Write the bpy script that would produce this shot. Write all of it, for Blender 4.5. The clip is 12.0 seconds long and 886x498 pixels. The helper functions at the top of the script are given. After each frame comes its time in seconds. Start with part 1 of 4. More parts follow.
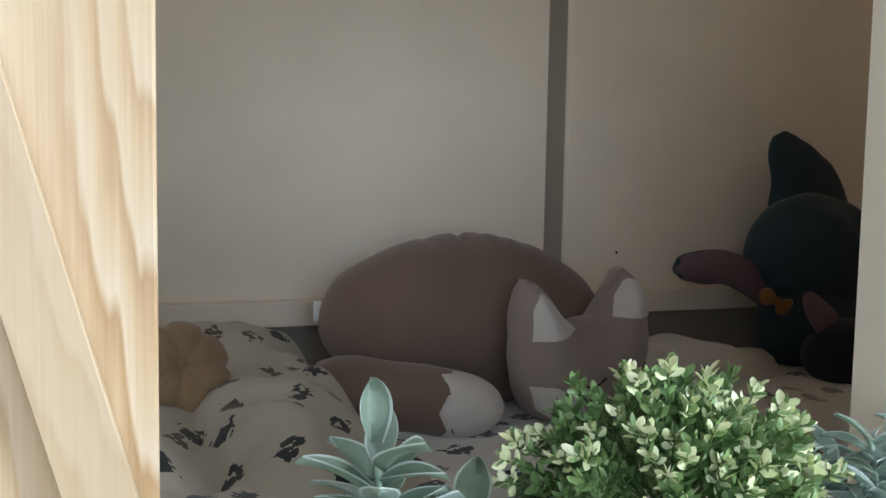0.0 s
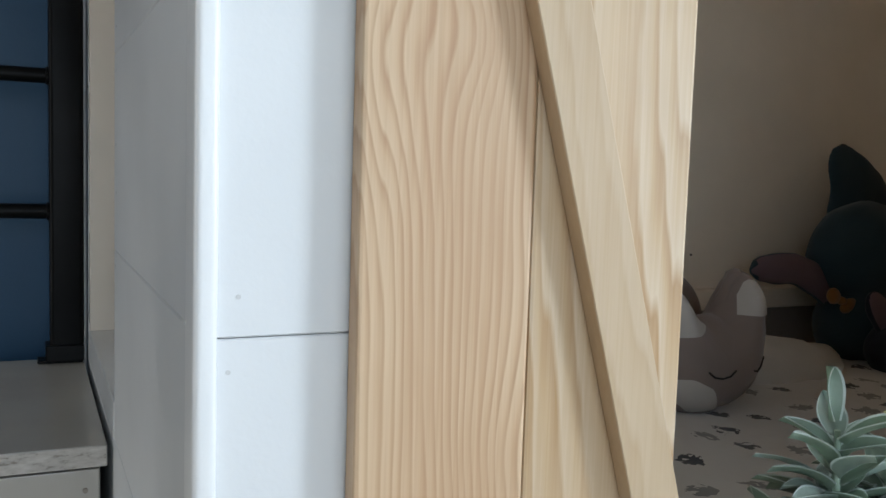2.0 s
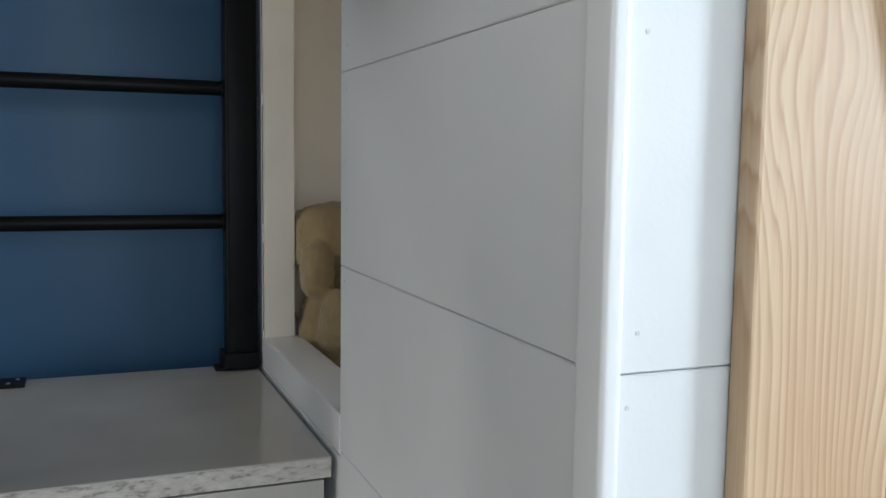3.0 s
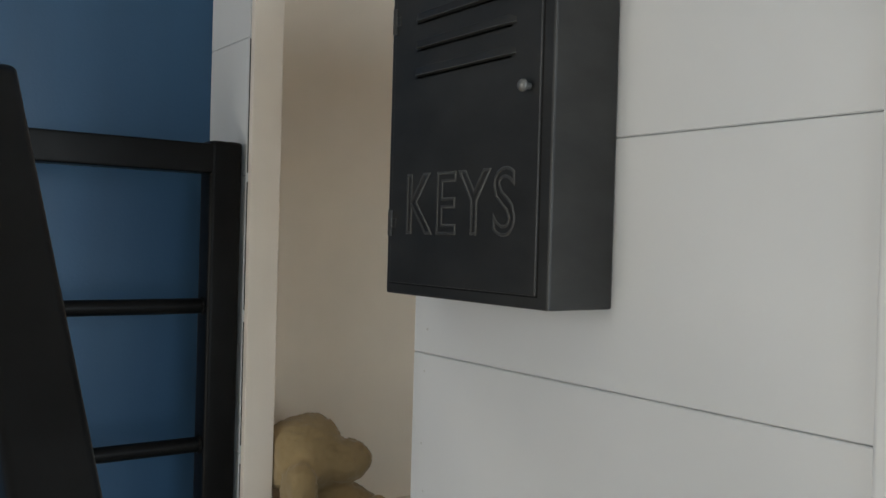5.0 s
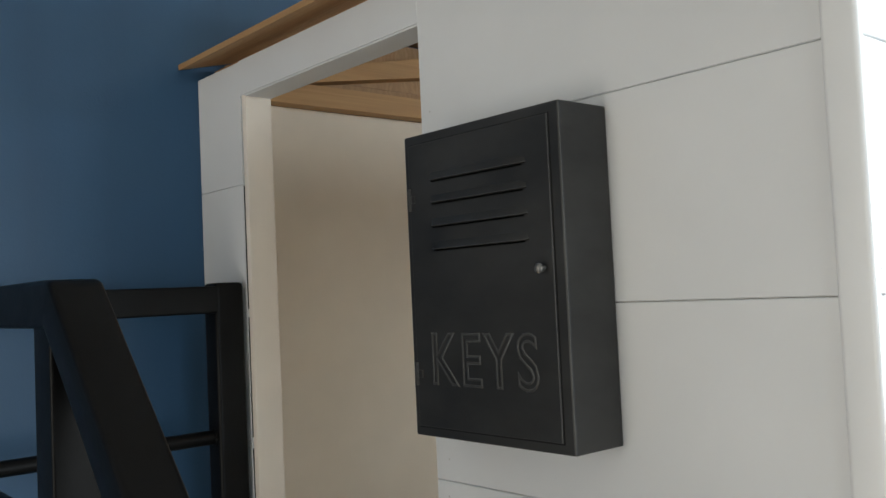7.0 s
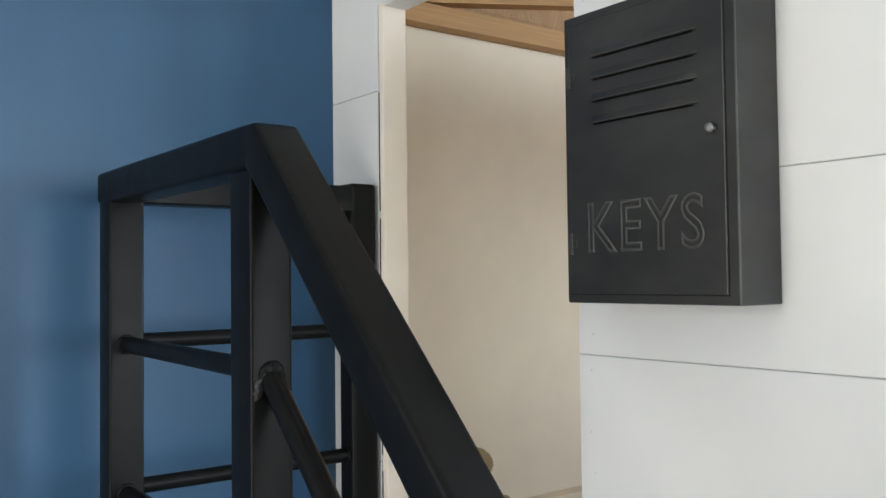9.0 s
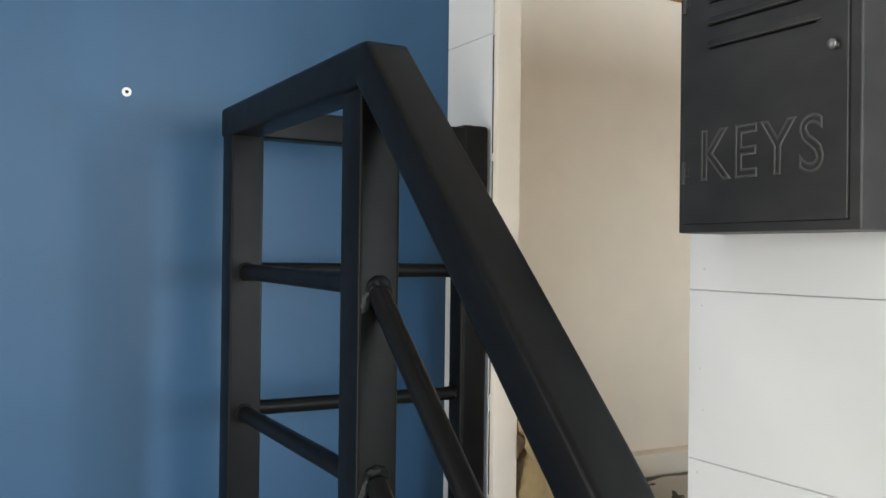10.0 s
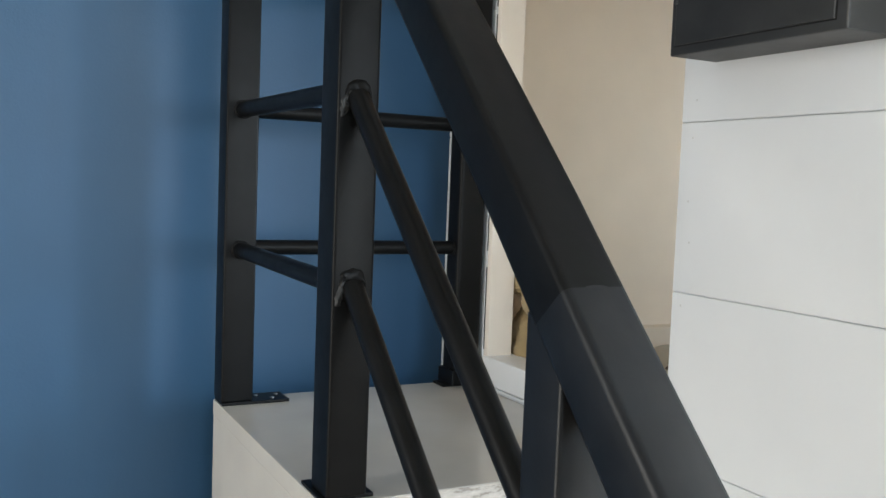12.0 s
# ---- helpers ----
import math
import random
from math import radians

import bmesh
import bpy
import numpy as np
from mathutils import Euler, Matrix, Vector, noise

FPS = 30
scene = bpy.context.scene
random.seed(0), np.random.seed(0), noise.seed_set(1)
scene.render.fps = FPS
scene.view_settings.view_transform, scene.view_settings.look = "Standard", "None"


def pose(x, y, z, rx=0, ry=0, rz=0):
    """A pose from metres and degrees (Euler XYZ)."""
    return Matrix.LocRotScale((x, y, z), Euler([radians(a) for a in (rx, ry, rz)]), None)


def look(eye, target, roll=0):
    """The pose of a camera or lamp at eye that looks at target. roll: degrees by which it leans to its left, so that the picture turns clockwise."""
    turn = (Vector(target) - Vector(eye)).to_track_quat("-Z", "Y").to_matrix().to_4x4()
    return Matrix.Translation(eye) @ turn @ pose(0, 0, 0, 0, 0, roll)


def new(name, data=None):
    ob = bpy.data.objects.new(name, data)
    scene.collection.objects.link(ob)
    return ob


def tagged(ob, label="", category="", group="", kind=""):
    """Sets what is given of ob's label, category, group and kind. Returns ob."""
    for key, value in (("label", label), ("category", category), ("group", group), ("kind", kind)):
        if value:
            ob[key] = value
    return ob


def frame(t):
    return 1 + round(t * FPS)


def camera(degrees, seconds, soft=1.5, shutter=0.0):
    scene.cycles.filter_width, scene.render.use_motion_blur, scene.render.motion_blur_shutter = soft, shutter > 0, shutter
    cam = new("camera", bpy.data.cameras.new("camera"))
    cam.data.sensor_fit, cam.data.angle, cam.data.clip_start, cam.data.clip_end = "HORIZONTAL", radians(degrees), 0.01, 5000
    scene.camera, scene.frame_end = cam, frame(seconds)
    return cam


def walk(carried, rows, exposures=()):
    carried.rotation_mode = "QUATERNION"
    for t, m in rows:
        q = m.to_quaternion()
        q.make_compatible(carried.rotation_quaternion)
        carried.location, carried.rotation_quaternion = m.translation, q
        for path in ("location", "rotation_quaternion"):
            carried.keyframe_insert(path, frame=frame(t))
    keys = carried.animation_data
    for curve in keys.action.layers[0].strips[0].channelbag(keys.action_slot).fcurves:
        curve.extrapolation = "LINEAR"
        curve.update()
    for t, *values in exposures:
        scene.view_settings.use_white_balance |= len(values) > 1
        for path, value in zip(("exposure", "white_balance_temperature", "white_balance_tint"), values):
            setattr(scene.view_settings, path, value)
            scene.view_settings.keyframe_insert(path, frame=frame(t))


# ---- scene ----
cam = camera(52.6, 12.0)
PATH = [
    (0, (0.277, -0.514, 1.082), (0.963, 1.358, 0.916), 1.0),
    (0.5, (0.194, -0.497, 1.078), (0.941, 1.351, 0.908), 1.2),
    (1, (0.107, -0.481, 1.079), (0.921, 1.338, 0.91), 1.5),
    (1.5, (-0.001, -0.471, 1.086), (0.853, 1.33, 0.919), 1.8),
    (2, (-0.081, -0.467, 1.09), (0.759, 1.341, 0.921), 1.8),
    (2.5, (-0.158, -0.441, 1.094), (0.671, 1.368, 0.9), 0.9),
    (3, (-0.251, -0.393, 1.111), (0.494, 1.452, 0.915), 0.8),
    (3.2, (-0.285, -0.372, 1.123), (0.493, 1.458, 0.914), 1.0),
    (4.8, (-0.5, -0.255, 1.296), (0.618, 1.402, 1.248), 2.0),
    (5, (-0.52, -0.255, 1.316), (0.647, 1.37, 1.296), 1.6),
    (5.5, (-0.556, -0.253, 1.355), (0.671, 1.327, 1.379), 0.0),
    (6, (-0.592, -0.266, 1.378), (0.631, 1.313, 1.474), -1.2),
    (6.5, (-0.636, -0.295, 1.411), (0.616, 1.258, 1.551), -1.4),
    (6.7, (-0.653, -0.305, 1.421), (0.62, 1.233, 1.542), -2.1),
    (8.3, (-0.759, -0.252, 1.342), (0.62, 1.195, 1.42), -1.6),
    (8.5, (-0.77, -0.256, 1.328), (0.608, 1.191, 1.406), -1.3),
    (9, (-0.794, -0.26, 1.295), (0.413, 1.334, 1.359), -0.7),
    (9.5, (-0.793, -0.264, 1.263), (0.286, 1.42, 1.297), 0.2),
    (10, (-0.786, -0.272, 1.238), (0.2, 1.468, 1.251), 0.7),
    (10.5, (-0.778, -0.28, 1.207), (0.193, 1.468, 1.226), 0.8),
    (11, (-0.762, -0.284, 1.183), (0.188, 1.476, 1.155), 0.9),
    (11.2, (-0.749, -0.288, 1.167), (0.187, 1.478, 1.109), 1.2),
    (11.5, (-0.746, -0.292, 1.145), (0.185, 1.476, 1.053), 1.6),
    (12, (-0.737, -0.303, 1.116), (0.184, 1.467, 0.974), 2.2),
]
# seconds, stops, white balance
EXPOSURES = [(0.0, -0.06, 6150, 10), (0.8, -0.09, 5900, 10), (1.5, -0.66, 5900, 10), (2.2, -0.52, 6250, 10), (3.2, -0.40, 6250, 10), (4.8, -0.14, 6500, 10), (6.5, -0.10, 6680, 10), (8.5, -0.02, 6580, 10), (8.9, 0.70, 6500, 10), (9.5, 0.84, 6550, 10), (11.0, 0.84, 6500, 10), (12.0, 0.74, 6450, 10)]
walk(cam, [(t, look(eye, target, roll)) for t, eye, target, roll in PATH], EXPOSURES)

# ---------------------------------------------------------------- light
LAMP_MAIN, LAMP_FRONT, LAMP_WEST = 208.0, 32.0, 17.0
world = bpy.data.worlds.new("sky")
world.use_nodes = True
scene.world = world
wn = world.node_tree
sky = wn.nodes.new("ShaderNodeTexSky")
sky.sky_type = "NISHITA"
sky.sun_disc = False
sky.sun_elevation, sky.sun_rotation = radians(38), radians(150)
wn.links.new(sky.outputs[0], wn.nodes["Background"].inputs[0])
wn.nodes["Background"].inputs[1].default_value = 0.1


def window_lamp(name, eye, target, wide, high, watts, colour):
    data = bpy.data.lights.new(name, "AREA")
    data.shape, data.size, data.size_y, data.energy, data.color = "RECTANGLE", wide, high, watts, colour
    lamp = new(name, data)
    lamp.matrix_world = look(eye, target)
    return lamp


DAY = (0.79, 0.91, 1.0)
window_lamp("window_light", (3.35, -2.12, 1.55), (3.0, 0.0, 1.4), 1.1, 1.3, LAMP_MAIN, DAY)
window_lamp("window_light_front", (0.05, -2.12, 1.3), (0.05, 0.0, 1.3), 2.0, 1.5, LAMP_FRONT, DAY)
window_lamp("window_light_west", (-2.32, 0.35, 1.0), (0.0, 0.35, 1.1), 0.7, 1.6, LAMP_WEST, (1.0, 0.955, 0.87))


# ---------------------------------------------------------------- materials
class Mat:
    """A node material with a principled shader and short ways to wire it."""

    def __init__(self, name, colour=(0.8, 0.8, 0.8), rough=0.5, metal=0.0):
        self.m = bpy.data.materials.new(name)
        self.m.use_nodes = True
        self.t = self.m.node_tree
        self.b = self.t.nodes["Principled BSDF"]
        self.b.inputs["Base Color"].default_value = (*colour, 1)
        self.b.inputs["Roughness"].default_value = rough
        self.b.inputs["Metallic"].default_value = metal

    def node(self, kind, **values):
        n = self.t.nodes.new(kind)
        for key, value in values.items():
            n.inputs[key.replace("_", " ")].default_value = value
        return n

    def wire(self, a, b):
        self.t.links.new(a, b)

    def coords(self, scale=(1, 1, 1), vary=False):
        tc, mp = self.node("ShaderNodeTexCoord"), self.node("ShaderNodeMapping")
        mp.inputs["Scale"].default_value = scale
        self.wire(tc.outputs["Object"], mp.inputs["Vector"])
        if vary:
            info, mul = self.node("ShaderNodeObjectInfo"), self.node("ShaderNodeMath")
            mul.operation = "MULTIPLY"
            mul.inputs[1].default_value = 17.0
            self.wire(info.outputs["Random"], mul.inputs[0])
            self.wire(mul.outputs[0], mp.inputs["Location"])
        return mp.outputs[0]

    def noise(self, scale, detail=3.0, stretch=(1, 1, 1), vary=False, rough=0.55):
        n = self.node("ShaderNodeTexNoise", Scale=scale, Detail=detail, Roughness=rough)
        self.wire(self.coords(stretch, vary), n.inputs["Vector"])
        return n.outputs["Fac"]

    def ramp(self, fac, stops):
        r = self.node("ShaderNodeValToRGB")
        e = r.color_ramp.elements
        while len(e) < len(stops):
            e.new(0.5)
        for el, (p, c) in zip(e, stops):
            el.position, el.color = p, (*c, 1)
        self.wire(fac, r.inputs[0])
        return r.outputs[0]

    def maths(self, op, a, b):
        n = self.node("ShaderNodeMath")
        n.operation = op
        for i, v in enumerate((a, b)):
            if isinstance(v, (int, float)):
                n.inputs[i].default_value = v
            else:
                self.wire(v, n.inputs[i])
        return n.outputs[0]

    def mix(self, fac, a, b, blend="MIX"):
        n = self.node("ShaderNodeMix")
        n.data_type, n.blend_type = "RGBA", blend
        for i, v in ((0, fac), (6, a), (7, b)):
            if isinstance(v, tuple):
                n.inputs[i].default_value = (*v, 1)
            elif isinstance(v, (int, float)):
                n.inputs[i].default_value = v
            else:
                self.wire(v, n.inputs[i])
        return n.outputs[2]

    def colour(self, out):
        self.wire(out, self.b.inputs["Base Color"])
        return self

    def roughness(self, fac, low, high):
        n = self.node("ShaderNodeMapRange", To_Min=low, To_Max=high)
        self.wire(fac, n.inputs[0])
        self.wire(n.outputs[0], self.b.inputs["Roughness"])
        return self

    def bump(self, fac, strength, distance=0.002):
        n = self.node("ShaderNodeBump", Strength=strength, Distance=distance)
        self.wire(fac, n.inputs["Height"])
        if self.b.inputs["Normal"].is_linked:
            self.wire(self.b.inputs["Normal"].links[0].from_socket, n.inputs["Normal"])
        self.wire(n.outputs[0], self.b.inputs["Normal"])
        return self


def paint(name, colour, rough=0.5, blotch=0.05, grain=260.0, relief=0.15):
    """Painted board or plaster: faint blotches, roller grain."""
    m = Mat(name, colour, rough)
    big = m.noise(3.0, 4)
    dark = tuple(c * (1 - blotch * 2) for c in colour)
    lite = tuple(min(1, c * (1 + blotch)) for c in colour)
    m.colour(m.ramp(big, [(0.3, dark), (0.7, lite)]))
    m.roughness(m.noise(14, 3), rough - 0.08, rough + 0.1)
    m.bump(m.noise(grain, 2), relief, 0.0006)
    m.bump(m.noise(22, 3), 0.12, 0.003)
    return m.m


def pine(name, pale, dark, along="z", ring=0.0042, sway=5.0, rough=0.5, contrast=1.0, knot=None, streak=24.0):
    """Planed pine: growth rings a few millimetres apart that sway along the board, fine fibre lines, soft blotches."""
    m = Mat(name, pale, rough)
    swing, fibre, across = {"z": ((6, 6, 1.5), (520, 520, 6), 0), "x": ((2.1, 7, 7), (6, 520, 520), 2), "y": ((7, 2.1, 7), (520, 6, 520), 0)}[along]
    n = m.noise(1.0, 1.6, swing, True, 0.4)
    sep = m.node("ShaderNodeSeparateXYZ")
    m.wire(m.coords((1, 1, 1), True), sep.inputs[0])
    fine = m.noise(1.0, 1.0, tuple(c * 3 for c in swing), True)
    uneven = m.noise(1.0, 2, {"z": (26, 26, 0.5), "x": (0.5, 26, 26), "y": (26, 0.5, 26)}[along], True)
    turns = m.maths("ADD", m.maths("ADD", m.maths("MULTIPLY", sep.outputs[across], 1.0 / ring), m.maths("MULTIPLY", m.maths("ADD", fine, m.maths("MULTIPLY", uneven, 4.0)), 0.8)), m.maths("MULTIPLY", n, sway * 2))
    if knot:
        kx, kz, rx, rz, amp = knot
        own = m.node("ShaderNodeSeparateXYZ")
        m.wire(m.coords(), own.inputs[0])
        dx = m.maths("MULTIPLY", m.maths("SUBTRACT", own.outputs[0], kx), 1 / rx)
        dz = m.maths("MULTIPLY", m.maths("SUBTRACT", own.outputs[2], kz), 1 / rz)
        d2 = m.maths("ADD", m.maths("MULTIPLY", dx, dx), m.maths("MULTIPLY", dz, dz))
        turns = m.maths("ADD", turns, m.maths("MULTIPLY", m.maths("POWER", 2.718, m.maths("MULTIPLY", d2, -1.0)), amp))
    wave = m.maths("SINE", m.maths("MULTIPLY", turns, 6.283), 0)
    s = m.maths("MULTIPLY_ADD", wave, 0.5)
    s.node.inputs[2].default_value = 0.5
    late = m.maths("MULTIPLY", m.maths("MULTIPLY", m.maths("POWER", s, 1.5), 1.35), m.maths("MULTIPLY_ADD", m.maths("SUBTRACT", m.noise(1.0, 1, {"z": (55, 55, 1.2), "x": (1.2, 55, 55), "y": (55, 1.2, 55)}[along], True), 0.5), 2.6))
    mid = tuple(0.2 * d + 0.8 * p for d, p in zip(dark, pale))
    fade = m.ramp(m.noise(1.0, 2, tuple(c * 2.2 for c in swing), True), [(0.3, (0.35, 0.35, 0.35)), (0.65, (1, 1, 1))])
    base = m.mix(m.maths("MULTIPLY", m.maths("MULTIPLY", late, contrast), fade), m.ramp(m.noise(1.0, 2, tuple(c * 0.8 for c in swing), True), [(0.3, mid), (0.7, pale)]), dark)
    late.node.inputs[1].links[0].from_node.inputs[2].default_value = 0.75
    late.node.use_clamp = True
    warp = m.noise(1.0, 2.5, tuple(c * 1.3 for c in swing), True)
    turn = m.maths("ADD", m.maths("MULTIPLY", sep.outputs[across], streak * 6.283), m.maths("MULTIPLY", warp, 17.0))
    flame = m.maths("MULTIPLY_ADD", m.maths("SINE", turn, 0), 0.5)
    flame.node.inputs[2].default_value = 0.5
    flame = m.maths("POWER", flame, 1.7)
    base = m.mix(m.maths("MULTIPLY", flame, 0.9 * contrast), base, tuple(0.75 * d + 0.25 * p for d, p in zip(dark, pale)))
    f = m.noise(1.0, 2, fibre, True)
    base = m.mix(0.25, base, m.ramp(f, [(0.35, dark), (0.65, pale)]))
    tone = m.noise(2.0, 2, (4, 4, 1.2), True)
    pink = m.ramp(m.noise(1.0, 2, tuple(c * 1.7 for c in swing), True), [(0.42, (0, 0, 0)), (0.7, (0.55, 0.55, 0.55))])
    base = m.mix(m.maths("MULTIPLY", pink, contrast), base, (pale[0] * 0.86, pale[1] * 0.66, pale[2] * 0.6))
    m.colour(m.mix(m.maths("MULTIPLY", tone, 0.3), base, mid))
    m.roughness(f, rough - 0.1, rough + 0.12)
    m.bump(late, 0.10, 0.0005).bump(f, 0.12, 0.0004)
    return m.m


def sawn_pine(name, pale, mid, dark, bands, warp, lean, contrast, knots=()):
    """Flat-sawn pine board: wavy growth bands along z that swing round a knot, fine fibre, pale and honey patches."""
    m = Mat(name, pale, 0.45)
    sep = m.node("ShaderNodeSeparateXYZ")
    m.wire(m.coords(), sep.inputs[0])
    px, pz = sep.outputs[0], sep.outputs[2]
    low = m.noise(1.0, 1.5, (11, 11, 2.4), True, 0.4)
    mid_wave = m.noise(1.0, 1.0, (26, 26, 11), True)
    turn = m.maths("MULTIPLY", m.maths("ADD", px, m.maths("MULTIPLY", pz, lean)), bands)
    for kx, kz, rx, rz, amount in knots:
        dx = m.maths("MULTIPLY", m.maths("SUBTRACT", px, kx), 1 / rx)
        dz = m.maths("MULTIPLY", m.maths("SUBTRACT", pz, kz), 1 / rz)
        d2 = m.maths("ADD", m.maths("MULTIPLY", dx, dx), m.maths("MULTIPLY", dz, dz))
        turn = m.maths("ADD", turn, m.maths("MULTIPLY", m.maths("POWER", 2.718, m.maths("MULTIPLY", d2, -1.0)), amount))
    turn = m.maths("ADD", turn, m.maths("ADD", m.maths("MULTIPLY", low, warp), m.maths("MULTIPLY", mid_wave, 0.6)))
    turn = m.maths("ADD", turn, m.maths("MULTIPLY", m.noise(1.0, 2, (48, 48, 0.7), True), 1.6))
    ring = m.maths("FRACT", turn, 0)
    tone = m.ramp(ring, [(0.0, pale), (0.5, mid), (0.84, dark), (1.0, pale)])
    fade = m.ramp(m.noise(1.0, 2, (18, 18, 3), True), [(0.3, (0.3, 0.3, 0.3)), (0.7, (1, 1, 1))])
    base = m.mix(m.maths("MULTIPLY", fade, contrast), tuple(0.6 * p + 0.4 * q for p, q in zip(pale, mid)), tone)
    honey = m.ramp(m.noise(1.0, 3, (15, 15, 3.5), True), [(0.42, (0, 0, 0)), (0.75, (0.6, 0.6, 0.6))])
    base = m.mix(honey, base, tuple(0.55 * q + 0.45 * d for q, d in zip(mid, dark)))
    fibre = m.noise(1.0, 2, (460, 460, 8), True)
    m.colour(m.mix(0.16, base, m.ramp(fibre, [(0.35, dark), (0.65, pale)])))
    m.roughness(fibre, 0.36, 0.56)
    m.bump(fibre, 0.14, 0.0004)
    return m.m


def cloth(name, colour, rough=0.9, weave=900.0, blotch=0.08, fuzz=0.3):
    m = Mat(name, colour, rough)
    m.colour(m.ramp(m.noise(7, 4), [(0.3, tuple(c * (1 - blotch) for c in colour)), (0.7, tuple(min(1, c * (1 + blotch)) for c in colour))]))
    m.b.inputs["Sheen Weight"].default_value = fuzz
    m.bump(m.noise(weave, 2), 0.35, 0.0008).bump(m.noise(38, 3), 0.2, 0.003)
    return m.m


def printed_cloth(name, base, inks, scale):
    """Pale cotton scattered with small dark printed marks."""
    m = Mat(name, base, 0.9)
    vec = m.coords((1, 1, 0.6))
    wob = m.node("ShaderNodeTexNoise", Scale=75.0, Detail=2.0)
    m.wire(vec, wob.inputs["Vector"])
    add = m.node("ShaderNodeVectorMath")
    add.operation = "MULTIPLY_ADD"
    m.wire(wob.outputs["Color"], add.inputs[0])
    add.inputs[1].default_value = (0.036, 0.036, 0.02)
    m.wire(vec, add.inputs[2])
    vor = m.node("ShaderNodeTexVoronoi", Scale=scale, Randomness=0.75)
    vor.voronoi_dimensions = "2D"
    m.wire(add.outputs[0], vor.inputs["Vector"])
    spot = m.maths("LESS_THAN", vor.outputs["Distance"], 0.215)
    holes = m.maths("GREATER_THAN", m.noise(80, 1), 0.40)
    spot = m.maths("MULTIPLY", spot, holes)
    sep = m.node("ShaderNodeSeparateColor")
    m.wire(vor.outputs["Color"], sep.inputs[0])
    ink = m.ramp(sep.outputs[0], [(0.0, inks[0]), (0.45, inks[1]), (0.8, inks[2])])
    ink.node.color_ramp.interpolation = "CONSTANT"
    ground = m.ramp(m.noise(5, 3), [(0.3, tuple(c * 0.92 for c in base)), (0.7, base)])
    m.colour(m.mix(m.maths("MULTIPLY", spot, 0.97), ground, ink))
    m.b.inputs["Sheen Weight"].default_value = 0.2
    m.bump(m.noise(1100, 2), 0.25, 0.0006).bump(m.noise(28, 4), 0.35, 0.006)
    return m.m


def leaf_mat(name, dark, pale, scale=60.0):
    m = Mat(name, dark, 0.42)
    geo = m.node("ShaderNodeNewGeometry")
    isl = geo.outputs["Random Per Island"]
    tone = m.ramp(isl, [(0.0, dark), (0.6, tuple(0.6 * d + 0.4 * p for d, p in zip(dark, pale))), (1.0, pale)])
    m.colour(m.mix(m.maths("MULTIPLY", m.noise(scale, 3), 0.6), tone, pale))
    m.b.inputs["Subsurface Weight"].default_value = 0.0
    m.bump(m.noise(scale * 5, 2), 0.25, 0.001)
    return m.m


def streaked(name, colour):
    """Satin wall paint; faint upright streaks of light are put into its colour and gloss."""
    m = Mat(name, colour, 0.42)
    m.b.inputs["Specular IOR Level"].default_value = 0.3
    light_streak = m.noise(1.0, 3, (9, 9, 0.5))
    patch = m.noise(2.5, 4)
    tone = m.mix(0.5, m.ramp(light_streak, [(0.3, tuple(c * 0.86 for c in colour)), (0.7, tuple(c * 1.14 for c in colour))]), m.ramp(patch, [(0.3, tuple(c * 0.9 for c in colour)), (0.7, tuple(c * 1.1 for c in colour))]))
    m.colour(tone)
    m.roughness(light_streak, 0.3, 0.5)
    m.bump(m.noise(240, 2), 0.2, 0.0008).bump(m.noise(25, 3), 0.12, 0.003)
    return m.m


WHITE = paint("white_board_paint", (0.74, 0.755, 0.77), 0.45, 0.03)
WHITE_TRIM = paint("white_trim_paint", (0.8, 0.81, 0.82), 0.3, 0.02)
CREAM = paint("cream_wall_paint", (0.87, 0.78, 0.66), 0.7, 0.05)
JAMB = paint("ivory_jamb_paint", (0.86, 0.79, 0.705), 0.5, 0.06)
# Dark taupe: painted shade on lining strips, own colour of peg and filling.
TAUPE = paint("taupe_shade_and_parts", (0.34, 0.30, 0.255), 0.7, 0.08)
BLUE = streaked("blue_wall_paint", (0.0285, 0.082, 0.162))
ROOM = paint("room_plaster", (0.71, 0.675, 0.61), 0.8, 0.05)
FLOORWOOD = pine("floor_wood", (0.44, 0.36, 0.27), (0.28, 0.21, 0.14), "x", 0.01)
PINE = sawn_pine("planed_pine", (0.66, 0.505, 0.335), (0.58, 0.39, 0.235), (0.36, 0.185, 0.085), 145.0, 8.0, 0.03, 0.82, ((0.090, 1.145, 0.034, 0.060, 2.8), (0.152, 1.165, 0.026, 0.035, -1.8), (0.170, 0.93, 0.03, 0.05, 1.2)))
PINE_PALE = sawn_pine("pale_pine", (0.62, 0.50, 0.36), (0.52, 0.36, 0.20), (0.38, 0.22, 0.09), 52.0, 4.6, 0.10, 1.1)
PINE_BRACE = sawn_pine("brace_pine", (0.565, 0.445, 0.31), (0.52, 0.38, 0.235), (0.41, 0.27, 0.14), 40.0, 3.6, 0.27, 0.75)
ROOF_PINE = pine("roof_pine", (0.50, 0.315, 0.15), (0.29, 0.15, 0.06), "y", 0.012, 1.6, 0.6, 0.8)
BEAM_PINE = pine("beam_pine", (0.56, 0.335, 0.14), (0.36, 0.19, 0.07), "x", 0.014, 1.2, 0.6, 0.6)
LINEN = cloth("white_label_cloth", (0.75, 0.75, 0.73))
DUVET = printed_cloth("printed_duvet", (0.47, 0.43, 0.355), ((0.012, 0.017, 0.022), (0.075, 0.06, 0.045), (0.02, 0.022, 0.028)), 15.0)
